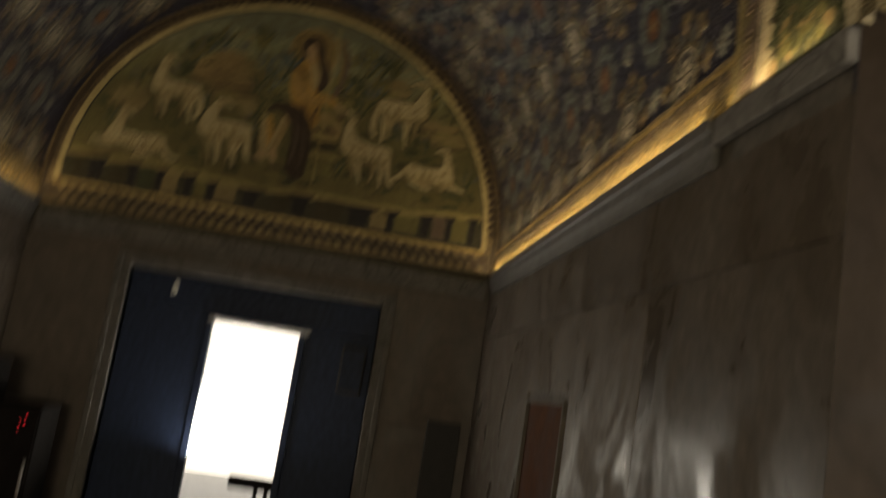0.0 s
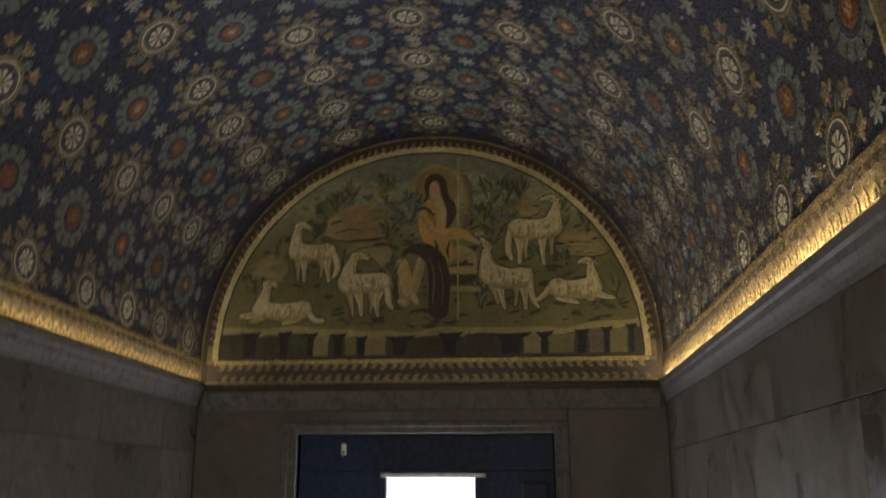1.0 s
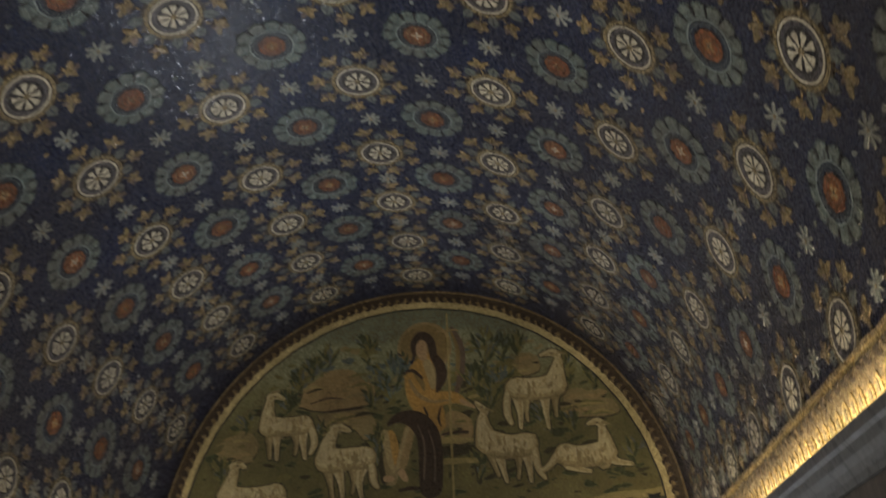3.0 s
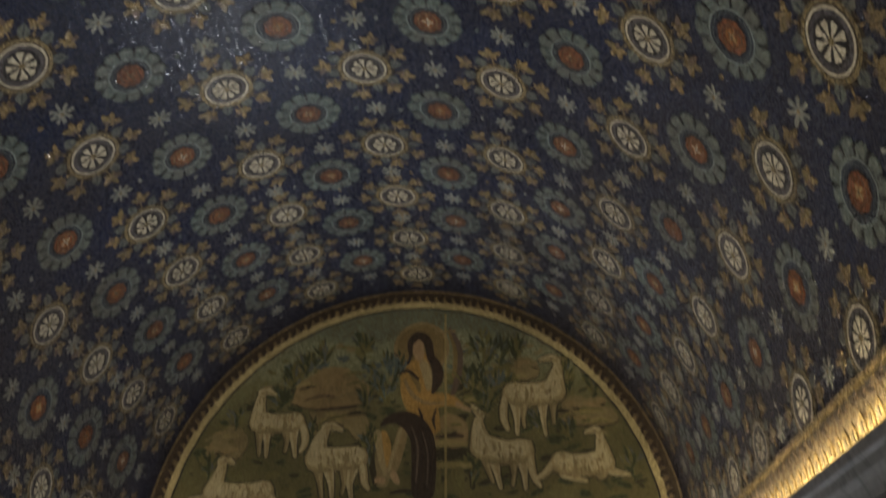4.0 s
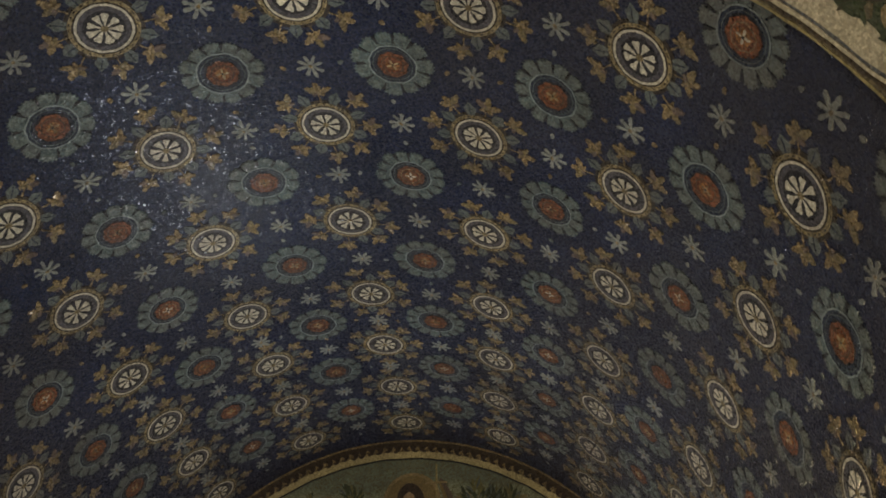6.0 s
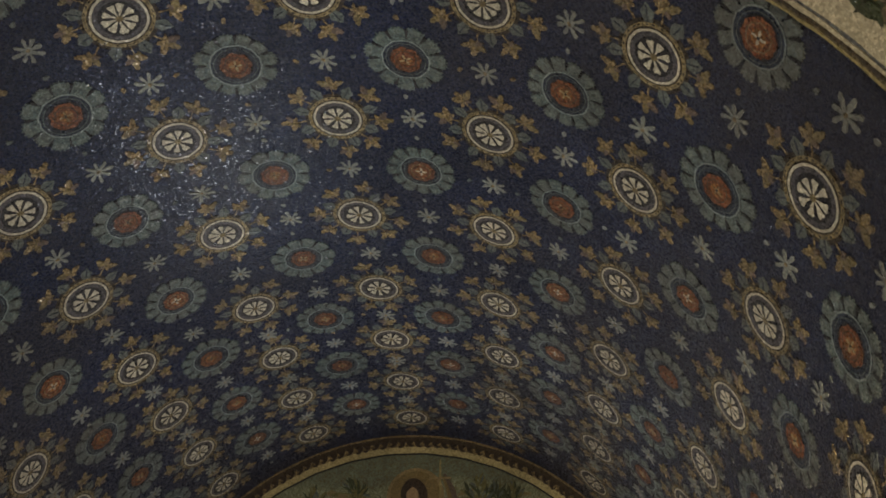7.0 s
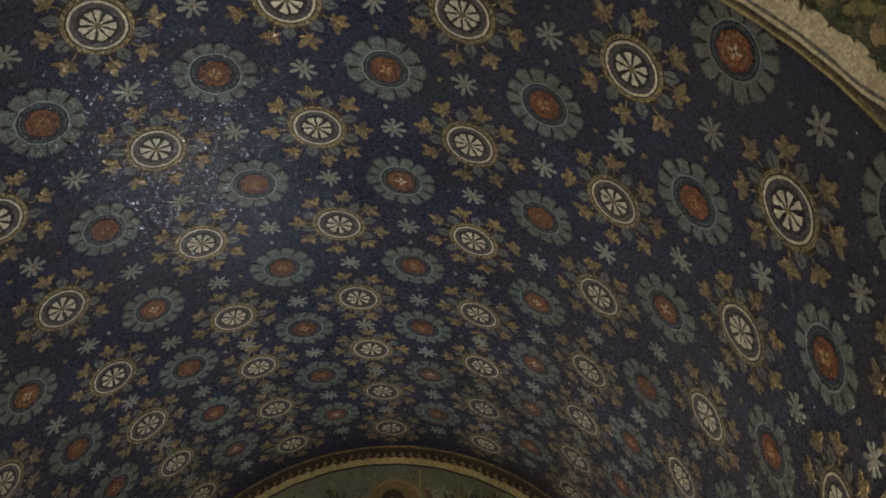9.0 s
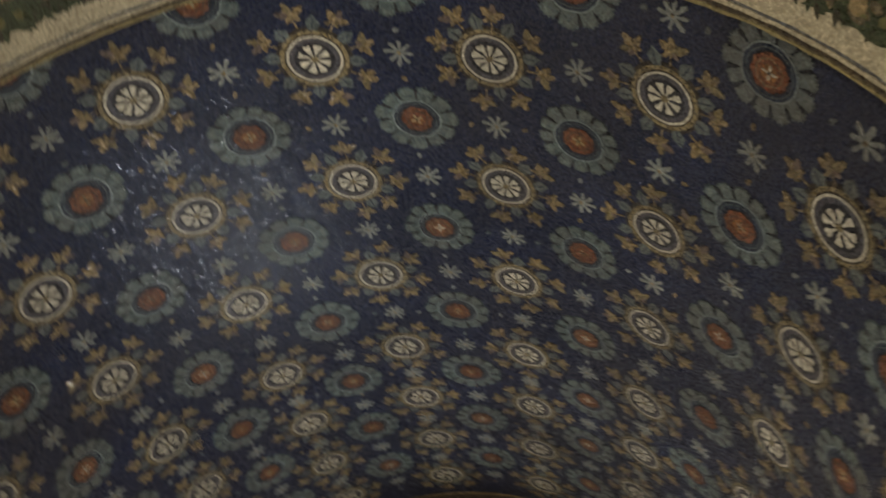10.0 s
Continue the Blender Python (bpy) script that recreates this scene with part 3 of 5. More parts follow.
def rosette_mesh(seed):
    rr = random.Random(seed)
    b = Build(bent, 0.0011)
    q = rr.uniform(1.08, 1.17)
    b.disc(0.1215 * q, 0.002, UMBER, 44, 0.010, seed)
    b.ring(0.0950 * q, 0.1085 * q, 0.0035, GOLDRING, 44, 0.010, seed + 1)
    # dark dashes in the gold ring
    for j in range(26):
        a = TAU * j / 26 + rr.uniform(-0.05, 0.05)
        r0, w = 0.1005 * q, rr.uniform(0.025, 0.055)
        b.poly([(r0 * math.cos(a - w), r0 * math.sin(a - w)), (r0 * 1.045 * math.cos(a - w), r0 * 1.045 * math.sin(a - w)), (r0 * 1.045 * math.cos(a + w), r0 * 1.045 * math.sin(a + w)), (r0 * math.cos(a + w), r0 * math.sin(a + w))], 0.0042, UMBER)
    b.ring(0.0900 * q, 0.0955 * q, 0.0044, UMBER, 44, 0.010, seed + 2)
    b.ring(0.0815 * q, 0.0897 * q, 0.0050, CREAM, 44, 0.010, seed + 3)
    b.disc(0.080 * q, 0.0040, MAUVE_GREY, 28, 0.01, seed + 4)
    b.disc(0.0645 * q, 0.0046, DARK, 28, 0.02, seed + 5)
    n = rr.choice((8, 8, 8, 9))
    t0 = rr.uniform(0, TAU)
    for j in range(n):
        a = t0 + TAU * j / n + rr.uniform(-0.05, 0.05)
        r1 = 0.056 * q * rr.uniform(0.92, 1.05)
        w0, w1 = 0.07, 0.26 * rr.uniform(0.85, 1.1)
        pts = [(0.012, a - w0 * 2), (r1 * 0.55, a - w1 * 0.72), (r1 * 0.93, a - w1), (r1, a - w1 * 0.55), (r1 * 0.96, a), (r1, a + w1 * 0.55), (r1 * 0.93, a + w1), (r1 * 0.55, a + w1 * 0.72), (0.012, a + w0 * 2)]
        b.poly([(r * math.cos(t), r * math.sin(t)) for r, t in pts], 0.0055, CREAM)
    b.disc(0.013, 0.0065, OLIVE, 10, 0.1, seed + 6)
    return b.mesh("rosette")


def medallion_mesh(seed):
    rr = random.Random(seed)
    b = Build(bent, 0.0011)
    q = rr.uniform(0.96, 1.04)
    n = rr.choice((11, 12, 12, 13))
    t0 = rr.uniform(0, TAU)
    inner = rr.uniform(0.092, 0.102) * q
    b.disc(0.118 * q, 0.0018, DARK, 36, 0.01, seed)
    for j in range(n):
        a0 = t0 + TAU * j / n + rr.uniform(-0.02, 0.02)
        w = TAU / n * 0.455
        r0, r1 = inner, 0.156 * q * rr.uniform(0.96, 1.04)
        pts = [(r0, a0 - w * 1.04), (r0 * 1.20, a0 - w * 1.04), (r1 * 0.88, a0 - w * 0.95), (r1 * 0.975, a0 - w * 0.80), (r1 * 0.935, a0 - w * 0.56), (r1 * 1.005, a0 - w * 0.45), (r1 * 0.960, a0 - w * 0.14),
               (r1 * 1.03, a0), (r1 * 0.960, a0 + w * 0.14), (r1 * 1.005, a0 + w * 0.45), (r1 * 0.935, a0 + w * 0.56), (r1 * 0.975, a0 + w * 0.80), (r1 * 0.88, a0 + w * 0.95), (r0 * 1.20, a0 + w * 1.04), (r0, a0 + w * 1.04)]
        b.poly([(r * math.cos(t), r * math.sin(t)) for r, t in pts], 0.0030 + rr.uniform(0, 0.0006), TEAL if rr.random() < 0.8 else LEAF)
        # dark notch between two petals, and the petal's paler margin
        a1 = a0 + TAU / n / 2
        b.poly([(r * math.cos(t), r * math.sin(t)) for r, t in ((inner * 1.10, a1 - 0.024), (0.142 * q, a1 - 0.055), (0.142 * q, a1 + 0.055), (inner * 1.10, a1 + 0.024))], 0.0052, DARK)
        b.poly([(r * math.cos(t), r * math.sin(t)) for r, t in ((r1 * 0.84, a0 - w * 0.7), (r1 * 0.92, a0 - w * 0.45), (r1 * 0.965, a0), (r1 * 0.92, a0 + w * 0.45), (r1 * 0.84, a0 + w * 0.7), (r1 * 0.81, a0))], 0.0040, LEAFPALE)
    b.disc(inner, 0.0040, TEALDARK, 36, 0.008, seed + 1)
    b.ring(inner * 0.935, inner * 1.0, 0.0050, TEALRING, 36, 0.022, seed + 2)
    b.ring(inner * 0.80, inner * 0.83, 0.0048, TEAL, 32, 0.02, seed + 3)
    # scalloped red flower
    red = inner * rr.uniform(0.55, 0.66)
    b.disc(red * 1.10, 0.0047, DARK, 28, 0.02, seed + 5)
    lobes = [(red * (1 + 0.045 * math.cos(8 * TAU * j / 48 + t0) + 0.02 * rr.uniform(-1, 1)), TAU * j / 48) for j in range(48)]
    b.poly([(r * math.cos(t), r * math.sin(t)) for r, t in lobes], 0.0056, RED)
    b.ring(red * 0.66, red * 0.73, 0.0062, BROWN if seed % 3 else OCHRE, 22, 0.08, seed + 6)
    b.disc(red * 0.46, 0.0060, ORANGE, 16, 0.08, seed + 7)
    for j in range(4):
        a = t0 + TAU * j / 4
        b.poly(oval(0.014 * math.cos(a), 0.014 * math.sin(a), 0.012, 0.0045, a, 8), 0.0068, (CREAM, OCHRE, WOOLMID)[seed % 3])
    b.poly(oval(0, 0, 0.005, 0.005, 0, 8), 0.0072, DARK)
    return b.mesh("medallion")


def star_mesh(seed):
    rr = random.Random(seed)
    b = Build(flat, 0.0014)
    n = rr.choice((8, 8, 8, 7))
    t0 = rr.uniform(0, TAU)
    pts = []
    for j in range(n):
        a = t0 + TAU * j / n + rr.uniform(-0.09, 0.09)
        r = 0.057 * rr.uniform(0.86, 1.1)
        w = rr.uniform(0.85, 1.1)
        pts += [(0.012, a - math.pi / n), (r * 0.60, a - 0.205 * w), (r * 0.88, a - 0.155 * w), (r, a), (r * 0.88, a + 0.155 * w), (r * 0.60, a + 0.205 * w)]
    b.poly([(r * math.cos(t), r * math.sin(t)) for r, t in pts], 0.004, STARW)
    b.poly(oval(0, 0, 0.008, 0.008, 0, 8), 0.0052, OCHRE)
    return b.mesh("star")


def sprig_mesh(seed):
    """A little golden trefoil on its stalk; the stalk points down the local x axis."""
    rr = random.Random(seed)
    b = Build(flat, 0.0014)
    b.poly(limb(-0.056, 0, -0.006, 0, 0.0024, 0.0036), 0.003, OCHRE)
    for j, (a, r, w) in enumerate(((0.0, 0.050, 0.0135), (1.15, 0.047, 0.0130), (-1.15, 0.047, 0.0130), (2.3, 0.030, 0.009), (-2.3, 0.030, 0.009))):
        a += rr.uniform(-0.2, 0.2)
        r *= rr.uniform(0.92, 1.28)
        w *= rr.uniform(0.92, 1.28)
        c, s = math.cos(a), math.sin(a)
        tip = [(0.0, -0.006), (0.28 * r, -w * 0.72), (0.52 * r, -w), (0.72 * r, -w * 0.55), (0.84 * r, -w * 0.62), (1.0 * r, 0.0), (0.84 * r, w * 0.62), (0.72 * r, w * 0.55), (0.52 * r, w), (0.28 * r, w * 0.72), (0.0, 0.006)]
        b.poly([(-0.006 + x * c - y * s, x * s + y * c) for x, y in tip], 0.0035 + 0.0004 * j, (OCHRE, OCHRE, OLIVE, OCHRE, MAUVE)[(j + seed) % 5])
    b.poly(oval(-0.004, 0, 0.007, 0.006, 0, 8), 0.0060, OLIVE)
    return b.mesh("sprig")


def leaf_mesh(seed):
    rr = random.Random(seed)
    b = Build(flat, 0.0014)
    l, w = 0.050 * rr.uniform(0.9, 1.1), 0.026 * rr.uniform(0.85, 1.1)
    b.poly([(-0.012, -0.6 * w), (0.35 * l, -w), (0.62 * l, -0.72 * w), (l, 0.0), (0.62 * l, 0.72 * w), (0.35 * l, w), (-0.012, 0.6 * w)], 0.0022, LEAF)
    b.poly([(-0.01, -0.0015), (0.75 * l, -0.0012), (0.75 * l, 0.0012), (-0.01, 0.0015)], 0.0032, TEALDARK)
    return b.mesh("leaf")


def dot_mesh(seed):
    rr = random.Random(seed)
    b = Build(flat, 0.0014)
    b.poly(oval(0, 0, 0.0125, 0.0085, 0.4, 7, 0.2, seed), 0.0035, (OCHRE, STARW, LEAF)[seed % 3])
    return b.mesh("dot")


ROSETTES = [rosette_mesh(10 + i) for i in range(8)]
MEDALLIONS = [medallion_mesh(40 + i) for i in range(8)]
STARS = [star_mesh(70 + i) for i in range(8)]
SPRIGS = [sprig_mesh(90 + i) for i in range(6)]
LEAVES = [leaf_mesh(110 + i) for i in range(4)]
DOTS = [dot_mesh(130 + i) for i in range(6)]
S_BAND = HALF * math.pi / 2 + (ZC - 2.685)


def inside(theta, y, r):
    """Whether a piece of that radius lies wholly on the vault's blue ground."""
    s = HALF * theta
    return y + r < -0.01 and y - r > edge_y(profile(s)[0]) - 0.02 and abs(s) + r < S_BAND


for k in range(-8, 9):
    for half in range(0, 15):
        r = half / 2
        lo, hi = int(r), min(int(math.ceil(r)), 7)
        y = (ROWY[lo] + ROWY[hi]) / 2 + COLY.get(k, 0.0) + rng.gauss(0, 0.004)
        th = COLS[k] + rng.gauss(0, 0.0025)
        whole_row = half % 2 == 0
        if k % 2 == 0 and whole_row:
            if not inside(th, y, 0.06):
                continue
            ro = part("rosette", rng.choice(ROSETTES), vault, on_vault(th, y), "white rosette in gold and brown rings")
            n = 8
            t0 = rng.uniform(0, TAU)
            for j in range(n):
                a = t0 + TAU * j / n + rng.uniform(-0.08, 0.08)
                rad = rng.uniform(0.180, 0.198)
                u, v = rad * math.cos(a), rad * math.sin(a)
                if inside(th + u / HALF, y + v, 0.02):
                    part("sprig", rng.choice(SPRIGS), ro, on_vault(th, y, u, v, a), "golden trefoil sprig")
                a += math.pi / n
                u, v = 0.131 * math.cos(a), 0.131 * math.sin(a)
                if inside(th + u / HALF, y + v, 0.03):
                    part("leaf", rng.choice(LEAVES), ro, on_vault(th, y, u, v, a), "grey-green leaf")
        elif k % 2 and not whole_row:
            if inside(th, y + 0.12, 0.03):
                part("medallion", rng.choice(MEDALLIONS), vault, on_vault(th, y), "grey-green medallion with a red centre")
        else:
            if inside(th, y, 0.045):
                part("star", rng.choice(STARS), vault, on_vault(th, y, 0, 0, rng.uniform(0, TAU)), "pale eight-rayed star")
            for sgn in (-1, 1):
                u, v = (0, 0.108 * sgn) if k % 2 else (0.108 * sgn, 0)
                u, v = u + rng.gauss(0, 0.008), v + rng.gauss(0, 0.008)
                if inside(th + u / HALF, y + v, 0.02):
                    part("dot", rng.choice(DOTS), vault, on_vault(th, y, u, v, rng.uniform(0, TAU)))

# ---- gold bands along the springing, with waves of grey-brown and gold teeth ----
def crest_mesh(name, mat, size=1.0, tall=1.0):
    b = Build(flat)
    pts = [(-0.034, 0), (0.034, 0), (0.036, 0.016), (0.024, 0.036), (0.004, 0.050), (-0.018, 0.052), (-0.030, 0.042), (-0.026, 0.032), (-0.012, 0.038), (-0.006, 0.028), (-0.016, 0.014)]
    b.poly([(u * size, v * size * tall) for u, v in pts], 0.004, mat)
    return b.mesh(name)


def tooth_mesh(name, mat, w=0.03, t=0.06):
    b = Build(flat)
    b.poly([(-w, 0), (w, 0), (w * 0.98, t * 0.35), (w * 0.72, t * 0.72), (w * 0.25, t * 0.98), (-w * 0.25, t * 0.98), (-w * 0.72, t * 0.72), (-w * 0.98, t * 0.35)], 0.006, mat)
    b.poly([(-w * 0.4, t * 0.1), (w * 0.4, t * 0.1), (w * 0.25, t * 0.62), (-w * 0.25, t * 0.62)], 0.0085, OLIVE)
    return b.mesh(name)


TOOTH = tooth_mesh("tooth", GOLD, 0.029, 0.066)
HANG = crest_mesh("wave_crest", BROWN, 0.9, 0.85)
BZ0, BZ1 = ZS, 2.685
for side in (-1, 1):
    yend = edge_y(side * HALF) + 0.004
    band = root("gold_band", pose(side * HALF, -2.0, BZ0), "gold mosaic band with waves, lit by hidden strip lamps" if side > 0 else "gold mosaic band with faded waves above the cornice", "mosaic band", "gold bands at the springing")
    for name, z0, z1, h, mat in (("base_strip", BZ0, BZ1, 0.006, GOLD), ("middle_strip", BZ0 + 0.060, BZ1 - 0.046, 0.008, OCHRE), ("edge_line", BZ1 - 0.018, BZ1 - 0.002, 0.009, OCHRE)):
        bb = Build()
        xi = side * (HALF - h)
        n = 40
        for j in range(n):
            ya, yb = -0.004 + (yend + 0.004) * j / n, -0.004 + (yend + 0.004) * (j + 1) / n
            wa, wb = 0.004 * math.sin(j * 2.3), 0.004 * math.sin((j + 1) * 2.3)
            bb.face([(xi, ya, z0), (xi, yb, z0), (xi, yb, z1 + wb), (xi, ya, z1 + wa)], mat)
            bb.face([(xi, ya, z1 + wa), (xi, yb, z1 + wb), (side * (HALF + 0.03), yb, z1 + wb + 0.001), (side * (HALF + 0.03), ya, z1 + wa + 0.001)], mat)
        part(name, bb, band)
    n = int((-0.03 - yend) / 0.076)
    # local x along the wall, local y up, local z into the wall
    turn = Matrix(((0, 0, side, 0), (side, 0, 0, 0), (0, 1, 0, 0), (0, 0, 0, 1)))
    for j in range(n):
        y = -0.07 - 0.076 * j + rng.gauss(0, 0.004)
        if y < yend + 0.03:
            break
        part("tooth", TOOTH, band, Matrix.Translation((side * (HALF - 0.006), y, BZ0 + 0.022 + rng.gauss(0, 0.003))) @ turn @ Matrix.Diagonal((1, rng.uniform(0.85, 1.12), 1, 1)))
        part("wave_crest", HANG, band, Matrix.Translation((side * (HALF - 0.006), y + 0.03, BZ1 - 0.040 + rng.gauss(0, 0.003))) @ turn @ Matrix.Diagonal((1, -rng.uniform(0.85, 1.1), 1, 1)))

# ---- great arch: its soffit with border, cream ground and a green garland ----
arch_thing = root("arch_soffit", pose(0, END, ZC + HALF), "cream mosaic arch soffit with a dense green garland", "mosaic")


def spread(s, crown, foot):
    """A distance from the arch's edge that grows from the crown's value to the foot's."""
    t = min(max((abs(s) / HALF - 1.18) / 0.30, 0.0), 1.0)
    return crown + (foot - crown) * t * t * (3 - 2 * t)


def soffit_strip(name, a, c, h, mat, wobble=0.0, seed=0, label=""):
    """A strip round the arch between two distances from its edge, each given at the crown and at the foot."""
    b = Build()
    n = 160
    rr = random.Random(seed)
    wa = [rr.uniform(-wobble, wobble) for _ in range(n + 1)]
    wc = [rr.uniform(-wobble, wobble) for _ in range(n + 1)]
    for j in range(n):
        q = []
        for jj in (j, j + 1):
            s = -S_END + 2 * S_END * jj / n
            x, z = profile(s, h)
            xo, zo = profile(s, -0.02)
            q.append((x, z, edge_y(x) - spread(s, *a) + wa[jj], edge_y(x) - spread(s, *c) + wc[jj], xo, zo))
        (x0, z0, a0, c0, xo0, zo0), (x1, z1, a1, c1, xo1, zo1) = q
        b.face([(x0, a0, z0), (x1, a1, z1), (x1, c1, z1), (x0, c0, z0)], mat)
        b.face([(x0, a0, z0), (xo0, a0, zo0), (xo1, a1, zo1), (x1, a1, z1)], mat)
        b.face([(x0, c0, z0), (x1, c1, z1), (xo1, c1, zo1), (xo0, c0, zo0)], mat)
    return part(name, b, arch_thing, None, label)


soffit_strip("pale_line", (0.0, 0.0), (0.009, 0.014), 0.0165, SAND, 0.002, 1)
border = soffit_strip("border_strip", (0.008, 0.012), (0.030, 0.150), 0.0155, OLIVE, 0.002, 2, "olive gold border strip")
soffit_strip("brown_line", (0.016, 0.100), (0.026, 0.150), 0.0168, BROWN, 0.003, 9)
soffit_strip("pale_line", (0.029, 0.149), (0.041, 0.160), 0.0175, IVORY, 0.002, 3)
soffit_strip("dark_line", (0.041, 0.159), (0.054, 0.174), 0.0160, BLUEGREY, 0.004, 4, "thin broken grey line")
soffit_strip("cream_ground", (0.053, 0.173), (0.150, 0.262), 0.0175, IVORY, 0.002, 5, "cream ground beside the garland")
soffit_strip("garland_ground", (0.132, 0.248), (0.580, 0.600), 0.019, GREEN, 0.010, 6, "dark green ground of the garland")
soffit_strip("cream_ground", (0.570, 0.590), (0.660, 0.660), 0.0175, IVORY, 0.002, 7, "cream ground beside the garland")
soffit_strip("border_strip", (0.659, 0.659), (0.72, 0.72), 0.016, OLIVE, 0.002, 8, "olive gold border strip")
CREST_B = crest_mesh("wave_crest", MAUVE, 1.05)
for side in (-1, 1):
    for j in range(8):
        sa = side * (S_END - 0.05 - 0.085 * j)
        x, z = profile(sa, 0.0165)
        # local x up the arch, local y along the soffit, local z into the wall
        m = Matrix.Translation((x, edge_y(x) - spread(sa, 0.030, 0.145), z)) @ Matrix(((0, 0, side, 0), (0, 1, 0, 0), (1, 0, 0, 0), (0, 0, 0, 1))) @ Matrix.Diagonal((1, spread(sa, 0.35, 1.5), 1, 1))
        part("wave_crest", CREST_B, border, m)
gl = Build()
rr = random.Random(5)
for j in range(2000):
    s = rr.uniform(-S_END + 0.03, S_END - 0.03)
    near = spread(s, 0.140, 0.255)
    kind = rr.random()
    w = near + rr.uniform(-0.006, 0.02) if kind < 0.18 else 0.575 if kind < 0.36 else rr.uniform(near + 0.01, 0.57)
    x0, z0 = profile(s)
    h = 0.020 + 0.003 * rr.random()
    l, t, a = rr.uniform(0.022, 0.042), rr.uniform(0.009, 0.017), rr.uniform(0, TAU)
    if kind < 0.36:
        a = (math.pi / 2 if kind < 0.18 else -math.pi / 2) + rr.uniform(-1.3, 1.3)
    if kind > 0.82:
        pts = oval(0, 0, l * 0.8, l * 0.62, 0, 9)
    else:
        pts = [(-l * 0.6, 0), (-l * 0.1, -t), (l * 0.6, -t * 0.5), (l, 0), (l * 0.6, t * 0.5), (-l * 0.1, t)]
    q = []
    for u, v in pts:
        uu, vv = u * math.cos(a) - v * math.sin(a), u * math.sin(a) + v * math.cos(a)
        x, z = profile(s + uu, h)
        q.append((x, edge_y(x0) - w + vv, z))
    gl.face(q, rr.choice((OLIVE, ROCK, GREEN2)) if kind > 0.82 else rr.choice((GREEN, GREEN, ROCKSH)) if kind < 0.36 else rr.choice((GREEN, GREEN2, ROCKSH, OLIVE, ROCK)))
tagged(part("garland_leaves", gl, arch_thing, None, "small green and olive mosaic leaves"), kind="stuff")

# ---- the lunette over the door ----
lun = root("lunette_mosaic", pose(0, 0, ZS), "mosaic lunette with six white sheep in a rocky meadow", "mosaic")


def wall_map(u, v, h):
    return u, 0.0 - h, v


R_IN, Z_IN = 1.578, 2.672
b = Build(wall_map)
pts = [(R_IN * math.sin(a), ZC + R_IN * math.cos(a)) for a in [radians(-90 + 180 * j / 48) for j in range(49)]]
b.poly([(-R_IN, Z_IN)] + pts + [(R_IN, Z_IN)], 0.003, FIELD, base=-0.012)
part("picture_field", b, lun)


def arc_ring(name, r0, r1, h, mat, z_low):
    b = Build(wall_map)
    n = 72
    angles = [radians(-90 + 180 * j / n) for j in range(n + 1)]
    outer = [(r1 * math.sin(a), ZC + r1 * math.cos(a)) for a in angles]
    inner = [((r0 + 0.0025 * math.sin(j * 1.7)) * math.sin(a), ZC + (r0 + 0.0025 * math.sin(j * 1.7)) * math.cos(a)) for j, a in enumerate(angles)]
    b.poly([(-r1, z_low)] + outer + [(r1, z_low), (r0, z_low)] + inner[::-1] + [(-r0, z_low)], h, mat, -0.012)
    return part(name, b, lun)


def bar(name, x0, x1, z0, z1, h, mat):
    b = Build(wall_map)
    n = 40
    xs = [x0 + (x1 - x0) * j / n for j in range(n + 1)]
    b.poly([(x, z0 + 0.002 * math.sin(j * 1.9)) for j, x in enumerate(xs)] + [(x, z1 + 0.002 * math.sin(j * 2.3)) for j, x in reversed(list(enumerate(xs)))], h, mat, -0.012)
    return part(name, b, lun)


arc_ring("border_band", 1.574, 1.655, 0.007, OCHRE, Z_IN - 0.03)
arc_ring("dark_rim", 1.654, 1.692, 0.0085, BROWN, ZS + 0.002)
arc_ring("brown_line", 1.688, 1.699, 0.014, OCHRE, ZS + 0.002)
arc_ring("gold_line", 1.572, 1.616, 0.0088, PALEGOLD, Z_IN)
arc_ring("black_line", 1.561, 1.573, 0.007, DARK, Z_IN)
bar("border_bar", -1.65, 1.65, ZS + 0.002, Z_IN - 0.008, 0.006, BROWN)
bar("gold_line", -1.60, 1.60, Z_IN - 0.034, Z_IN - 0.004, 0.010, GOLD)
bar("gold_line", -1.655, 1.655, ZS + 0.004, ZS + 0.022, 0.010, OCHRE)
bar("black_line", -1.57, 1.57, Z_IN - 0.004, Z_IN + 0.006, 0.007, DARK)
CREST_D = crest_mesh("wave_crest", ROBE, 0.80, 1.1)
CREST_G = crest_mesh("wave_crest", GOLDRING, 0.80)
to_wall = Matrix(((1, 0, 0, 0), (0, 0, 1, 0), (0, 1, 0, 0), (0, 0, 0, 1)))
n = 84
for j in range(n):
    a = radians(-88 + 176 * (j + 0.5) / n) + rng.gauss(0, 0.002)
    flip = -1 if a > 0 else 1
    m = Matrix.Translation((1.658 * math.sin(a), -0.009, ZC + 1.658 * math.cos(a))) @ Matrix.Rotation(a, 4, "Y") @ to_wall @ Matrix.Diagonal((flip, -rng.uniform(0.9, 1.15), 1, 1))
    part("wave_crest", CREST_D, lun, m)
n = 44
for j in range(n):
    x = -1.58 + 3.16 * (j + 0.5) / n + rng.gauss(0, 0.004)
    flip = 1 if x < 0 else -1
    part("wave_crest", CREST_G, lun, Matrix.Translation((x, -0.007, Z_IN - 0.032)) @ to_wall @ Matrix.Diagonal((flip, -rng.uniform(1.0, 1.25), 1, 1)))
    part("wave_crest", CREST_G, lun, Matrix.Translation((x + 0.03, -0.007, ZS + 0.020)) @ to_wall @ Matrix.Diagonal((-flip, rng.uniform(1.0, 1.25), 1, 1)))

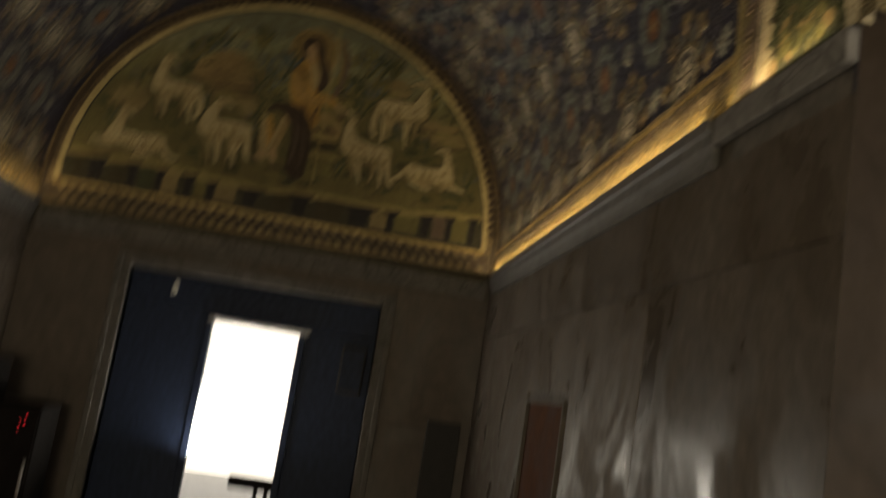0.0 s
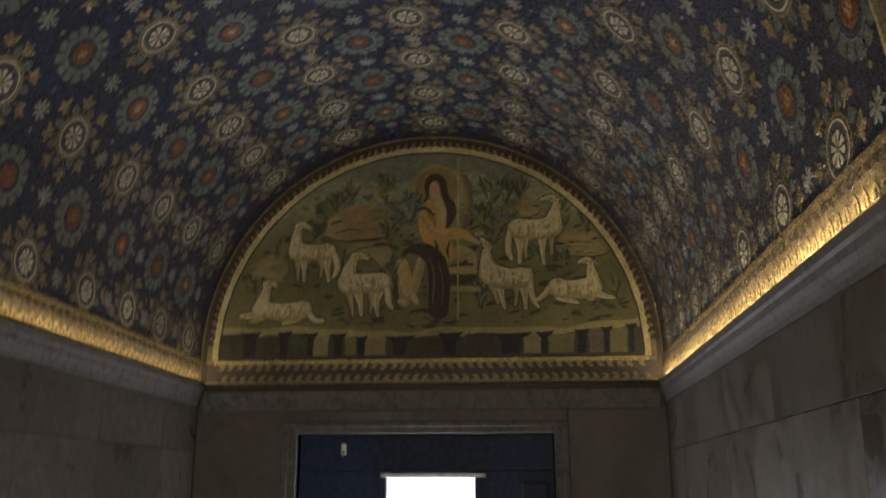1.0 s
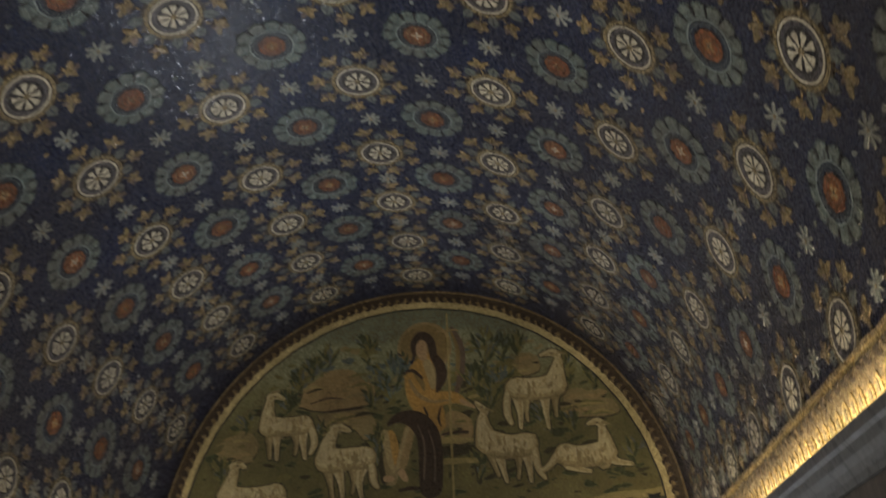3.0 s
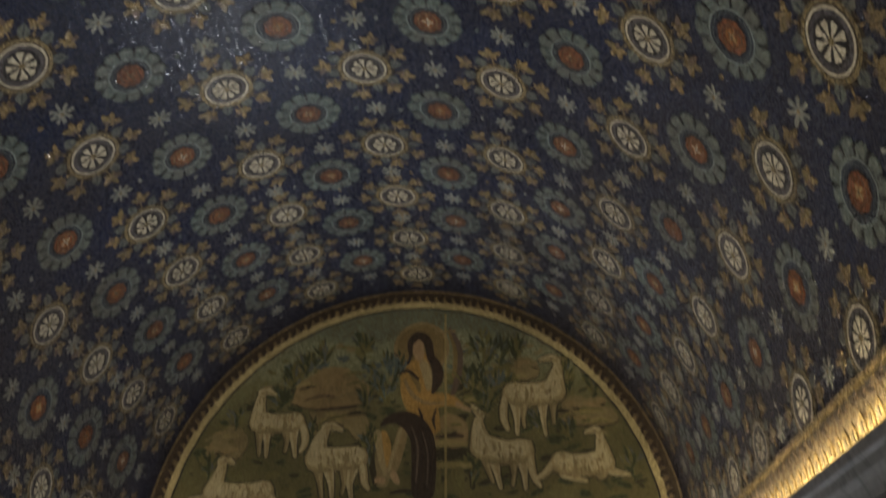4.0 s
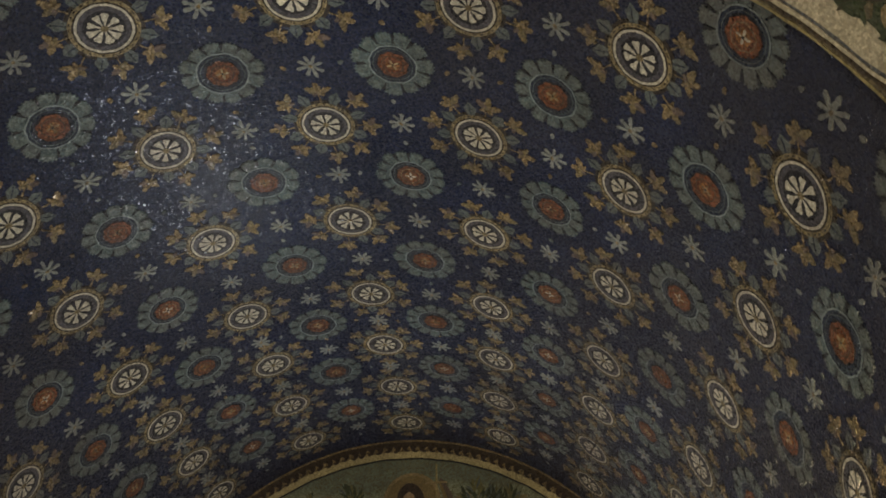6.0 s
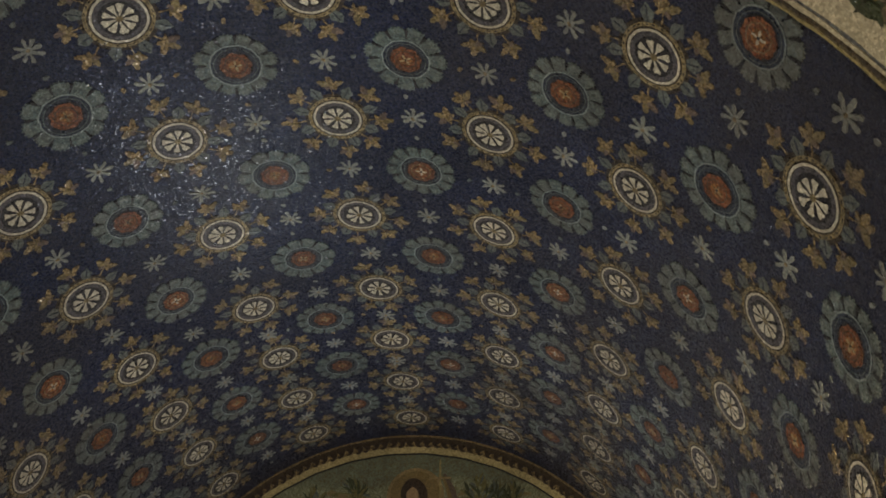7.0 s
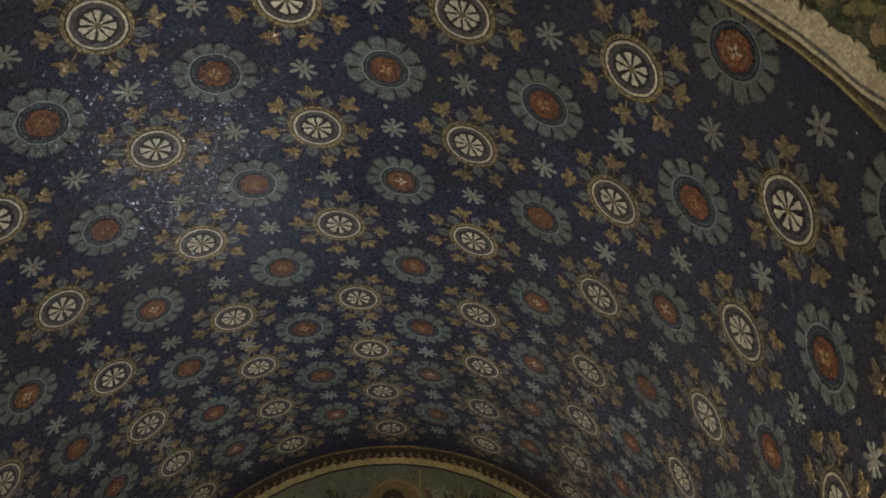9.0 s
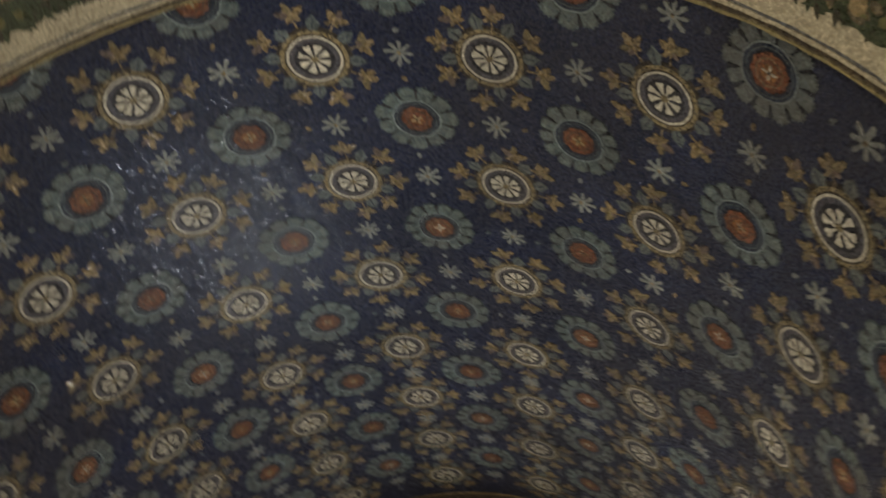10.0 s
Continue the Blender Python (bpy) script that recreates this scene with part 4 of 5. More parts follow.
# cliff along the bottom: a sandy edge over dark clefts and slabs of rock
def cliff_z(x):
    return 2.835 + 0.030 * (x / 1.2) ** 2 + 0.012 * math.sin(x * 5.1) + 0.006 * math.sin(x * 17)


def smooth(pts, steps=6):
    """A soft curve through rows of numbers."""
    rows = [pts[0], *pts, pts[-1]]
    out = []
    for p, q, r, s in zip(rows, rows[1:], rows[2:], rows[3:]):
        for j in range(steps):
            t = j / steps
            out.append(tuple(0.5 * (2 * b1 + (c1 - a1) * t + (2 * a1 - 5 * b1 + 4 * c1 - d1) * t * t + (3 * b1 - a1 - 3 * c1 + d1) * t ** 3) for a1, b1, c1, d1 in zip(p, q, r, s)))
    return out + [tuple(pts[-1])]


def stroke(pts, grow=0.0, shift=(0.0, 0.0), thin=1.0, steps=6):
    """The outline of a soft brush stroke; each point is u, v and half its width."""
    line = [(u + shift[0], v + shift[1], w * thin + grow) for u, v, w in smooth(pts, steps)]
    left, right = [], []
    for j, (u, v, w) in enumerate(line):
        (ua, va, _), (ub, vb, _) = line[max(j - 1, 0)], line[min(j + 1, len(line) - 1)]
        d = math.hypot(ub - ua, vb - va) or 1.0
        nx, ny = -(vb - va) / d, (ub - ua) / d
        left.append((u + nx * w, v + ny * w))
        right.append((u - nx * w, v - ny * w))

    def cap(a, c, w):
        d = math.hypot(a[0] - c[0], a[1] - c[1]) or 1.0
        tx, ty = (a[0] - c[0]) / d, (a[1] - c[1]) / d
        return [(a[0] + w * (tx * math.sin(k) + ty * math.cos(k) * s), a[1] + w * (ty * math.sin(k) - tx * math.cos(k) * s)) for k, s in ((radians(40), 1), (radians(75), 1), (radians(75), -1), (radians(40), -1))]

    tail_cap = cap(line[-1], line[-2], line[-1][2])
    head_cap = cap(line[0], line[1], line[0][2])
    near = left[-1]
    if math.dist(tail_cap[0], near) > math.dist(tail_cap[-1], near):
        tail_cap.reverse()
    if math.dist(head_cap[0], right[0]) > math.dist(head_cap[-1], right[0]):
        head_cap.reverse()
    return left + tail_cap + right[::-1] + head_cap


def strokes(name, pieces, label="", apart=False):
    """Strokes laid over one another as one part, or each as a part of its own."""
    b = Build(wall_map)
    for j, (pts, h, mat) in enumerate(pieces):
        b.poly(stroke(pts), h + 0.00003 * j, mat)
        if apart:
            part(name, b, lun, None, label)
            b = Build(wall_map)
    return None if apart else part(name, b, lun, None, label)


b = Build(wall_map)
b.poly([(-1.562, 2.678)] + [(-1.562 + 3.124 * j / 40, cliff_z(-1.562 + 3.124 * j / 40)) for j in range(41)] + [(1.562, 2.678)], 0.0042, CLIFF)
part("cliff", b, lun, None, "dark green foot of the cliff")
b = Build(wall_map)
xs = [-1.553 + 3.106 * j / 90 for j in range(91)]
b.poly([(x, cliff_z(x) + 0.048 + 0.008 * math.sin(x * 11)) for x in xs] + [(x, cliff_z(x) - 0.006 * math.sin(x * 29) - 0.012 * max(0.0, math.sin(x * 9.0))) for x in reversed(xs)], 0.0052, SAND)
part("sandy_edge", b, lun)
for xa, xb, mat in ((-1.50, -1.42, ROCKSH), (-1.24, -1.10, ROCKSH), (-1.03, -0.90, GREEN), (-0.86, -0.73, WOOLSH), (-0.62, -0.52, GREEN2), (-0.47, -0.30, WOOLSH), (-0.04, 0.10, ROCKSH), (0.28, 0.50, ROCKSH), (0.70, 0.84, WOOLSH), (0.88, 1.08, GREEN2), (1.17, 1.29, MAUVE), (1.32, 1.46, GREEN2)):
    b = Build(wall_map)
    zt = cliff_z((xa + xb) / 2) - 0.004
    b.poly([(xa, zt), (xb, zt + 0.004), (xb - 0.012, 2.76), (xb - 0.008, 2.70), (xa + 0.006, 2.698), (xa + 0.012, 2.77)], 0.0056, mat)
    part("rock_face", b, lun)
for x, w, stem in ((-1.33, 0.085, 0.05), (-1.07, 0.06, 0.03), (-0.87, 0.055, 0.022), (-0.66, 0.065, 0.028), (-0.49, 0.05, 0.025), (-0.20, 0.12, 0.05), (0.17, 0.10, 0.05), (0.62, 0.16, 0.07), (0.86, 0.07, 0.022), (1.13, 0.06, 0.030), (1.31, 0.045, 0.020), (1.485, 0.045, 0.020)):
    b = Build(wall_map)
    zt = cliff_z(x) + 0.012
    b.poly([(x - w, zt), (x - w * 0.3, zt - 0.006), (x + w, zt + 0.004), (x + w * 0.72, zt - 0.026), (x + stem, zt - 0.045), (x + stem * 0.8, 2.695), (x - stem, 2.694), (x - stem * 1.1, zt - 0.05), (x - w * 0.7, zt - 0.022)], 0.0062, DARK)
    part("cleft", b, lun)

# tufts and shaded patches of the meadow
b = Build(wall_map)
rr = random.Random(21)
for _ in range(620):
    u, v = rr.uniform(-1.5, 1.5), rr.uniform(2.90, 3.75)
    if math.hypot(u, v - ZC) > 1.50:
        continue
    l = rr.uniform(0.015, 0.060)
    b.poly(oval(u, v, l, l * rr.uniform(0.2, 0.5), rr.uniform(-0.35, 0.35), 9, 0.3, rr.randrange(999)), 0.0034 + 0.0008 * rr.random(), rr.choice((GREEN, FIELD, FIELD, GREEN2, GREEN, FIELD, ROCKSH)))
for _ in range(200):
    u, v = rr.uniform(-1.4, 1.4), rr.uniform(3.70, 4.02)
    if math.hypot(u, v - ZC) > 1.50:
        continue
    l = rr.uniform(0.02, 0.06)
    b.poly(oval(u, v, l, l * rr.uniform(0.25, 0.6), rr.uniform(-0.3, 0.3), 9, 0.3, rr.randrange(999)), 0.0034 + 0.0008 * rr.random(), rr.choice((GREEN2, FIELD, FIELD, WOOLSH, TEAL)))
tagged(part("meadow_tuft", b, lun, None, "small tufts and shaded patches of the meadow"), kind="stuff")


def rock(name, pts, seed, mat=ROCK):
    """A rock of stepped ledges: a lit mass with lit and shaded bands that follow its slope."""
    rr = random.Random(seed)
    b = Build(wall_map)
    fine = [(u + rr.uniform(-0.006, 0.006), v + rr.uniform(-0.006, 0.006)) for u, v in smooth(pts + pts[:1], 4)[:-1]]
    us, vs = [p[0] for p in fine], [p[1] for p in fine]
    cx, cz, w, h = sum(us) / len(us), sum(vs) / len(vs), max(us) - min(us), max(vs) - min(vs)
    b.poly([(cx + (u - cx) * 1.02, cz + (v - cz) * 1.02 - 0.008) for u, v in fine], 0.0043 + 0.00005 * seed, ROCKSH)
    b.poly(fine, 0.0048 + 0.00005 * seed, mat)
    whole = part(name, b, lun)
    for j in range(16):
        u, v = cx + rr.uniform(-0.36, 0.36) * w, cz + rr.uniform(-0.36, 0.36) * h
        l = rr.uniform(0.03, 0.09) * min(1.0, w / 0.4)
        f = Build(wall_map)
        f.poly(stroke([(u - l, v - l * rr.uniform(0.0, 0.4), 0.004), (u, v, rr.uniform(0.008, 0.018)), (u + l, v - l * rr.uniform(-0.2, 0.4), 0.003)], steps=4), 0.0052 + 0.0008 * rr.random(), rr.choice((WOOLSH, SAND, WOOLSH, ROCK, ROCK, GREEN2, ROCKSH)))
        part("rock_facet", f, whole)
    return whole


rock("rock", [(-0.80, 3.62), (-0.76, 3.76), (-0.66, 3.82), (-0.59, 3.87), (-0.43, 3.86), (-0.36, 3.78), (-0.28, 3.72), (-0.30, 3.62), (-0.48, 3.59), (-0.63, 3.58)], 1)
rock("rock", [(-0.68, 3.56), (-0.50, 3.57), (-0.33, 3.57), (-0.27, 3.46), (-0.34, 3.36), (-0.46, 3.47), (-0.60, 3.46)], 2, WOOLSH)
rock("rock", [(-1.38, 3.24), (-1.30, 3.40), (-1.20, 3.48), (-1.10, 3.44), (-1.08, 3.32), (-1.20, 3.24)], 3, WOOLSH)
rock("rock", [(0.34, 3.62), (0.40, 3.74), (0.52, 3.80), (0.62, 3.86), (0.72, 3.84), (0.78, 3.75), (0.62, 3.70), (0.55, 3.58), (0.42, 3.56)], 4, GREEN2)
rock("rock", [(0.98, 3.52), (1.00, 3.60), (1.10, 3.62), (1.20, 3.56), (1.31, 3.52), (1.33, 3.44), (1.12, 3.42), (0.96, 3.46)], 5, WOOLSH)
rock("rock", [(0.66, 3.82), (0.74, 3.90), (0.84, 3.86), (0.84, 3.76), (0.74, 3.74)], 7, WOOLSH)
# the stepped seat of rock under the staff
rock("rock", [(0.14, 3.44), (0.24, 3.52), (0.36, 3.46), (0.36, 3.32), (0.24, 3.30), (0.15, 3.34)], 6, ROCK)
strokes("rock_ledge", [([(0.13, 3.325, 0.016), (0.24, 3.322, 0.018), (0.37, 3.318, 0.012)], 0.0062, SAND), ([(0.17, 3.365, 0.008), (0.24, 3.375, 0.012), (0.34, 3.372, 0.010)], 0.0066, ROBE),
                       ([(0.14, 3.26, 0.030), (0.26, 3.255, 0.034), (0.37, 3.26, 0.028)], 0.0056, ROCKSH), ([(0.11, 3.185, 0.016), (0.26, 3.188, 0.020), (0.42, 3.180, 0.012)], 0.0064, SAND),
                       ([(0.16, 3.15, 0.035), (0.17, 3.07, 0.035), (0.18, 3.00, 0.030)], 0.0058, GREEN2), ([(0.30, 3.15, 0.040), (0.31, 3.08, 0.040), (0.31, 3.02, 0.030)], 0.0058, GREEN2), ([(0.39, 3.14, 0.020), (0.40, 3.04, 0.016)], 0.0058, ROCKSH)], apart=True)
strokes("rock_crack", [([(-0.64, 3.572, 0.004), (-0.50, 3.580, 0.010), (-0.36, 3.584, 0.005)], 0.0066, ROBE), ([(-0.72, 3.64, 0.003), (-0.60, 3.67, 0.006), (-0.50, 3.66, 0.003)], 0.0066, ROBE), ([(1.00, 3.500, 0.003), (1.14, 3.510, 0.008), (1.28, 3.500, 0.004)], 0.0066, SAND)], apart=True)


def bush(cx, cz, w, h, n, seed, mats=(GREEN, GREEN, GREEN, GREEN2, GREEN2, LEAF)):
    """A bush of leaf dabs that fan up from its foot."""
    rr = random.Random(seed)
    b = Build(wall_map)
    for j in range(int(n * 2.2)):
        t, k = rr.uniform(-1, 1), math.sqrt(rr.uniform(0.02, 1.0))
        u, v = cx + t * k * w * 0.65, cz - 0.5 * h + k * h * (1.05 - 0.30 * abs(t))
        a = math.pi / 2 - t * 0.8 + rr.uniform(-0.4, 0.4)
        l, q = rr.uniform(0.022, 0.048), rr.uniform(0.007, 0.013)
        b.poly(stroke([(u - l * math.cos(a), v - l * math.sin(a), 0.003), (u, v, q), (u + l * math.cos(a + 0.2), v + l * math.sin(a + 0.2), 0.002)], steps=3), 0.0056 + 0.0015 * rr.random(), rr.choice(mats))
    return part("bush", b, lun)


PALE = (TEAL, LEAF, TEAL, GREEN2, GREEN)
for a in ((-0.80, 3.80, 0.12, 0.16, 22, 1), (-0.71, 3.89, 0.12, 0.14, 20, 2), (-0.60, 3.97, 0.10, 0.16, 12, 3), (-0.88, 3.66, 0.16, 0.14, 22, 4), (-0.33, 3.99, 0.13, 0.22, 20, 5), (0.49, 3.93, 0.16, 0.34, 24, 6), (0.60, 3.94, 0.12, 0.22, 14, 20),
          (0.71, 3.95, 0.10, 0.18, 14, 7), (0.40, 3.75, 0.16, 0.18, 22, 8), (1.04, 3.76, 0.12, 0.24, 20, 9), (1.20, 3.68, 0.10, 0.20, 12, 10), (0.50, 3.62, 0.14, 0.22, 20, 11), (-1.30, 3.20, 0.16, 0.20, 16, 12), (-1.16, 3.52, 0.10, 0.14, 10, 21),
          (-0.26, 3.30, 0.10, 0.30, 20, 13), (-0.64, 3.36, 0.12, 0.26, 20, 14), (0.84, 3.44, 0.16, 0.18, 18, 15), (1.02, 3.40, 0.16, 0.14, 16, 16), (1.40, 3.16, 0.10, 0.20, 8, 17), (0.40, 3.14, 0.10, 0.24, 14, 18), (-0.30, 3.66, 0.10, 0.16, 12, 22)):
    bush(*a)
bush(-0.17, 3.75, 0.22, 0.40, 32, 19, PALE)
bush(-0.06, 3.90, 0.12, 0.16, 12, 23, (GREEN, TEALDARK, TEAL))
bush(0.57, 3.73, 0.16, 0.12, 12, 24, PALE)


def sheep(spine, neck, head, ear, legs, tail, lying, seed):
    """One sheep in wool-white tesserae: a dark outline, shaded flanks, a lit back and curls of fleece."""
    rr = random.Random(seed)
    b = Build(wall_map)
    spine = [(u, v, w * 1.12) for u, v, w in spine]
    neck = [(u, v, w * k) for (u, v, w), k in zip(neck, (0.86, 0.98, 1.12))]
    head = [(u, v, w * 0.90) for u, v, w in head]

    def put(pts, h, mat, grow=0.0, shift=(0.0, 0.0), thin=1.0):
        b.poly(stroke(pts, grow, shift, thin), h + 0.000004 * len(b.f) / 20, mat)

    for pts in (*legs, tail, spine, neck, head):
        put(pts, 0.0064, ROCKSH, 0.009)
    for i, pts in enumerate(legs):
        put(pts, 0.0070 + 0.0001 * i, WOOL if i % 2 == 0 else WOOLSH)
        put(pts, 0.0074 + 0.0001 * i, WOOLMID, 0.0, (0.006, 0.0), 0.45)
    put(tail, 0.0076, WOOLMID)
    put(tail, 0.0080, WOOL, 0.0, (-0.003, 0.004), 0.6)
    put(spine, 0.0078, WOOLSH)
    put(spine, 0.0082, WOOLMID, 0.0, (0.0, 0.010), 0.86)
    put(spine, 0.0086, WOOL, 0.0, (0.0, 0.018), 0.70)
    put(neck, 0.0084, WOOLMID)
    put(neck, 0.0089, WOOL, 0.0, (-0.008, 0.004), 0.72)
    put(head, 0.0092, WOOL)
    put(head, 0.0096, WOOLMID, 0.0, (0.0, -0.008), 0.45)
    put(ear, 0.0099, WOOLSH)
    u, v, w = head[0]
    b.poly(oval(u + (head[-1][0] - u) * 0.35, v + (head[-1][1] - v) * 0.35 + 0.008, 0.0075, 0.0055, 0, 8), 0.0101, ROBE)
    # curls of fleece along the body, and the shaded fold before the haunch
    line = smooth(spine, 6)
    for _ in range(44):
        u, v, w = rr.choice(line)
        u, v = u + rr.uniform(-0.02, 0.02), v + rr.uniform(-0.9, 0.75) * w
        l = rr.uniform(0.012, 0.026)
        low = v < line[len(line) // 2][1] - 0.02
        put([(u, v + l, 0.0025), (u + rr.uniform(-0.01, 0.01), v, rr.uniform(0.005, 0.010)), (u + rr.uniform(-0.014, 0.014), v - l, 0.002)], 0.0091 + 0.0006 * rr.random(), rr.choice((WOOLSH, WOOLMID, WOOLSH) if low else (WOOLMID, WOOLMID, IVORY, WOOLSH)))
    u, v, w = line[int(len(line) * 0.68)]
    put([(u, v + w * 0.7, 0.004), (u + 0.008, v, 0.012), (u - 0.004, v - w * 0.9, 0.006)], 0.0095, WOOLSH)
    nline = smooth(neck, 6)
    for _ in range(10):
        u, v, w = rr.choice(nline)
        u += rr.uniform(-0.7, 0.7) * w
        put([(u, v + 0.016, 0.002), (u + 0.004, v, 0.005), (u, v - 0.016, 0.002)], 0.0094 + 0.0004 * rr.random(), rr.choice((WOOLMID, WOOLSH, IVORY)))
    return part("sheep", b, lun, None, "white lying mosaic sheep" if lying else "white standing mosaic sheep")


sheep([(-1.25, 3.05, 0.060), (-1.15, 3.035, 0.060), (-1.04, 3.035, 0.058), (-0.94, 3.045, 0.066)], [(-1.225, 3.21, 0.036), (-1.245, 3.14, 0.044), (-1.27, 3.05, 0.060)],
      [(-1.235, 3.245, 0.030), (-1.195, 3.255, 0.026), (-1.155, 3.235, 0.014)], [(-1.20, 3.268, 0.010), (-1.165, 3.272, 0.005)],
      [[(-1.26, 3.03, 0.034), (-1.33, 3.01, 0.026), (-1.41, 3.005, 0.018)], [(-1.22, 3.01, 0.034), (-1.28, 2.975, 0.022), (-1.345, 2.96, 0.014)], [(-0.97, 3.00, 0.040), (-1.03, 2.965, 0.022), (-1.09, 2.945, 0.012)]],
      [(-0.91, 3.06, 0.030), (-0.88, 3.00, 0.024), (-0.84, 2.965, 0.020), (-0.78, 2.960, 0.014)], True, 1)
sheep([(-1.00, 3.50, 0.066), (-0.92, 3.49, 0.058), (-0.84, 3.49, 0.056), (-0.765, 3.495, 0.060)], [(-1.005, 3.67, 0.034), (-1.015, 3.60, 0.042), (-1.01, 3.50, 0.058)],
      [(-1.005, 3.705, 0.030), (-0.965, 3.712, 0.026), (-0.915, 3.690, 0.015)], [(-0.985, 3.735, 0.010), (-0.945, 3.745, 0.005)],
      [[(-0.955, 3.45, 0.034), (-0.945, 3.36, 0.018), (-0.942, 3.275, 0.013)], [(-1.00, 3.45, 0.032), (-0.995, 3.36, 0.017), (-0.990, 3.285, 0.012)], [(-0.775, 3.46, 0.042), (-0.765, 3.36, 0.020), (-0.750, 3.27, 0.013)], [(-0.83, 3.45, 0.030), (-0.81, 3.37, 0.015), (-0.82, 3.30, 0.011)]],
      [(-0.735, 3.52, 0.022), (-0.70, 3.43, 0.026), (-0.69, 3.36, 0.024), (-0.715, 3.30, 0.014)], False, 2)
sheep([(-0.595, 3.245, 0.080), (-0.52, 3.240, 0.070), (-0.42, 3.245, 0.066), (-0.345, 3.245, 0.070)], [(-0.565, 3.42, 0.040), (-0.595, 3.35, 0.052), (-0.605, 3.25, 0.072)],
      [(-0.555, 3.455, 0.034), (-0.515, 3.462, 0.029), (-0.455, 3.435, 0.016)], [(-0.535, 3.490, 0.011), (-0.490, 3.492, 0.006)],
      [[(-0.530, 3.19, 0.038), (-0.505, 3.09, 0.020), (-0.495, 3.00, 0.014)], [(-0.595, 3.19, 0.036), (-0.575, 3.09, 0.018), (-0.560, 2.995, 0.013)], [(-0.365, 3.20, 0.046), (-0.385, 3.09, 0.022), (-0.370, 2.995, 0.014)], [(-0.43, 3.19, 0.030), (-0.42, 3.09, 0.014), (-0.43, 3.02, 0.010)]],
      [(-0.325, 3.27, 0.024), (-0.30, 3.17, 0.026), (-0.29, 3.09, 0.024), (-0.265, 3.05, 0.015)], False, 3)
sheep([(0.465, 3.30, 0.075), (0.55, 3.265, 0.076), (0.64, 3.255, 0.070), (0.72, 3.265, 0.070)], [(0.445, 3.47, 0.034), (0.445, 3.40, 0.050), (0.465, 3.30, 0.072)],
      [(0.462, 3.505, 0.030), (0.440, 3.525, 0.026), (0.408, 3.565, 0.015)], [(0.470, 3.515, 0.011), (0.520, 3.500, 0.005)],
      [[(0.54, 3.21, 0.038), (0.555, 3.12, 0.019), (0.575, 3.035, 0.013)], [(0.475, 3.24, 0.034), (0.50, 3.15, 0.017), (0.525, 3.075, 0.012)], [(0.715, 3.22, 0.046), (0.725, 3.12, 0.020), (0.730, 3.03, 0.013)], [(0.66, 3.20, 0.030), (0.66, 3.12, 0.015), (0.65, 3.05, 0.010)]],
      [(0.765, 3.31, 0.022), (0.770, 3.19, 0.024), (0.785, 3.10, 0.022), (0.82, 3.04, 0.013)], False, 4)
sheep([(0.935, 3.65, 0.078), (0.86, 3.635, 0.072), (0.76, 3.635, 0.068), (0.68, 3.645, 0.070)], [(0.980, 3.82, 0.034), (0.965, 3.76, 0.046), (0.945, 3.66, 0.068)],
      [(0.975, 3.865, 0.030), (0.935, 3.882, 0.027), (0.865, 3.868, 0.014)], [(0.985, 3.880, 0.011), (1.030, 3.868, 0.005)],
      [[(0.865, 3.58, 0.036), (0.865, 3.46, 0.017), (0.875, 3.365, 0.012)], [(0.935, 3.60, 0.034), (0.930, 3.51, 0.016), (0.930, 3.44, 0.011)], [(0.690, 3.60, 0.046), (0.695, 3.48, 0.020), (0.692, 3.38, 0.013)], [(0.745, 3.58, 0.030), (0.735, 3.48, 0.014), (0.740, 3.42, 0.010)]],
      [(0.640, 3.67, 0.022), (0.612, 3.56, 0.026), (0.610, 3.47, 0.024), (0.632, 3.41, 0.016)], False, 5)
sheep([(1.215, 3.18, 0.070), (1.13, 3.165, 0.066), (1.04, 3.165, 0.062), (0.965, 3.180, 0.068)], [(1.215, 3.325, 0.034), (1.225, 3.26, 0.046), (1.225, 3.18, 0.064)],
      [(1.215, 3.365, 0.030), (1.185, 3.385, 0.026), (1.130, 3.372, 0.014)], [(1.225, 3.378, 0.011), (1.268, 3.362, 0.005)],
      [[(1.235, 3.14, 0.032), (1.30, 3.112, 0.020), (1.375, 3.098, 0.012)], [(1.20, 3.13, 0.036), (1.22, 3.10, 0.022), (1.19, 3.085, 0.014)], [(0.98, 3.12, 0.040), (1.04, 3.085, 0.020), (1.11, 3.065, 0.012)]],
      [(0.93, 3.20, 0.030), (0.885, 3.15, 0.024), (0.845, 3.11, 0.020), (0.800, 3.085, 0.013)], True, 6)

# plain shapes of the robed centre of the picture
b = Build(wall_map)
b.poly(oval(0.070, 3.985, 0.190, 0.190, 0, 32), 0.0062, ROCK)
b.poly(oval(0.070, 3.985, 0.168, 0.168, 0, 32), 0.0066, HALO)
part("halo", b, lun, None, "dull gold disc")
strokes("drape_shape", [([(0.265, 4.12, 0.010), (0.325, 3.97, 0.022), (0.315, 3.78, 0.024), (0.275, 3.64, 0.014)], 0.0060, MAUVE), ([(0.255, 4.10, 0.008), (0.300, 3.95, 0.014), (0.290, 3.78, 0.016)], 0.0064, HALO)])
strokes("seat_shape", [([(-0.19, 3.36, 0.050), (-0.20, 3.24, 0.060), (-0.18, 3.10, 0.050)], 0.0058, WOOLSH), ([(-0.24, 3.40, 0.020), (-0.25, 3.24, 0.022), (-0.22, 3.08, 0.018)], 0.0062, ROCKSH)])
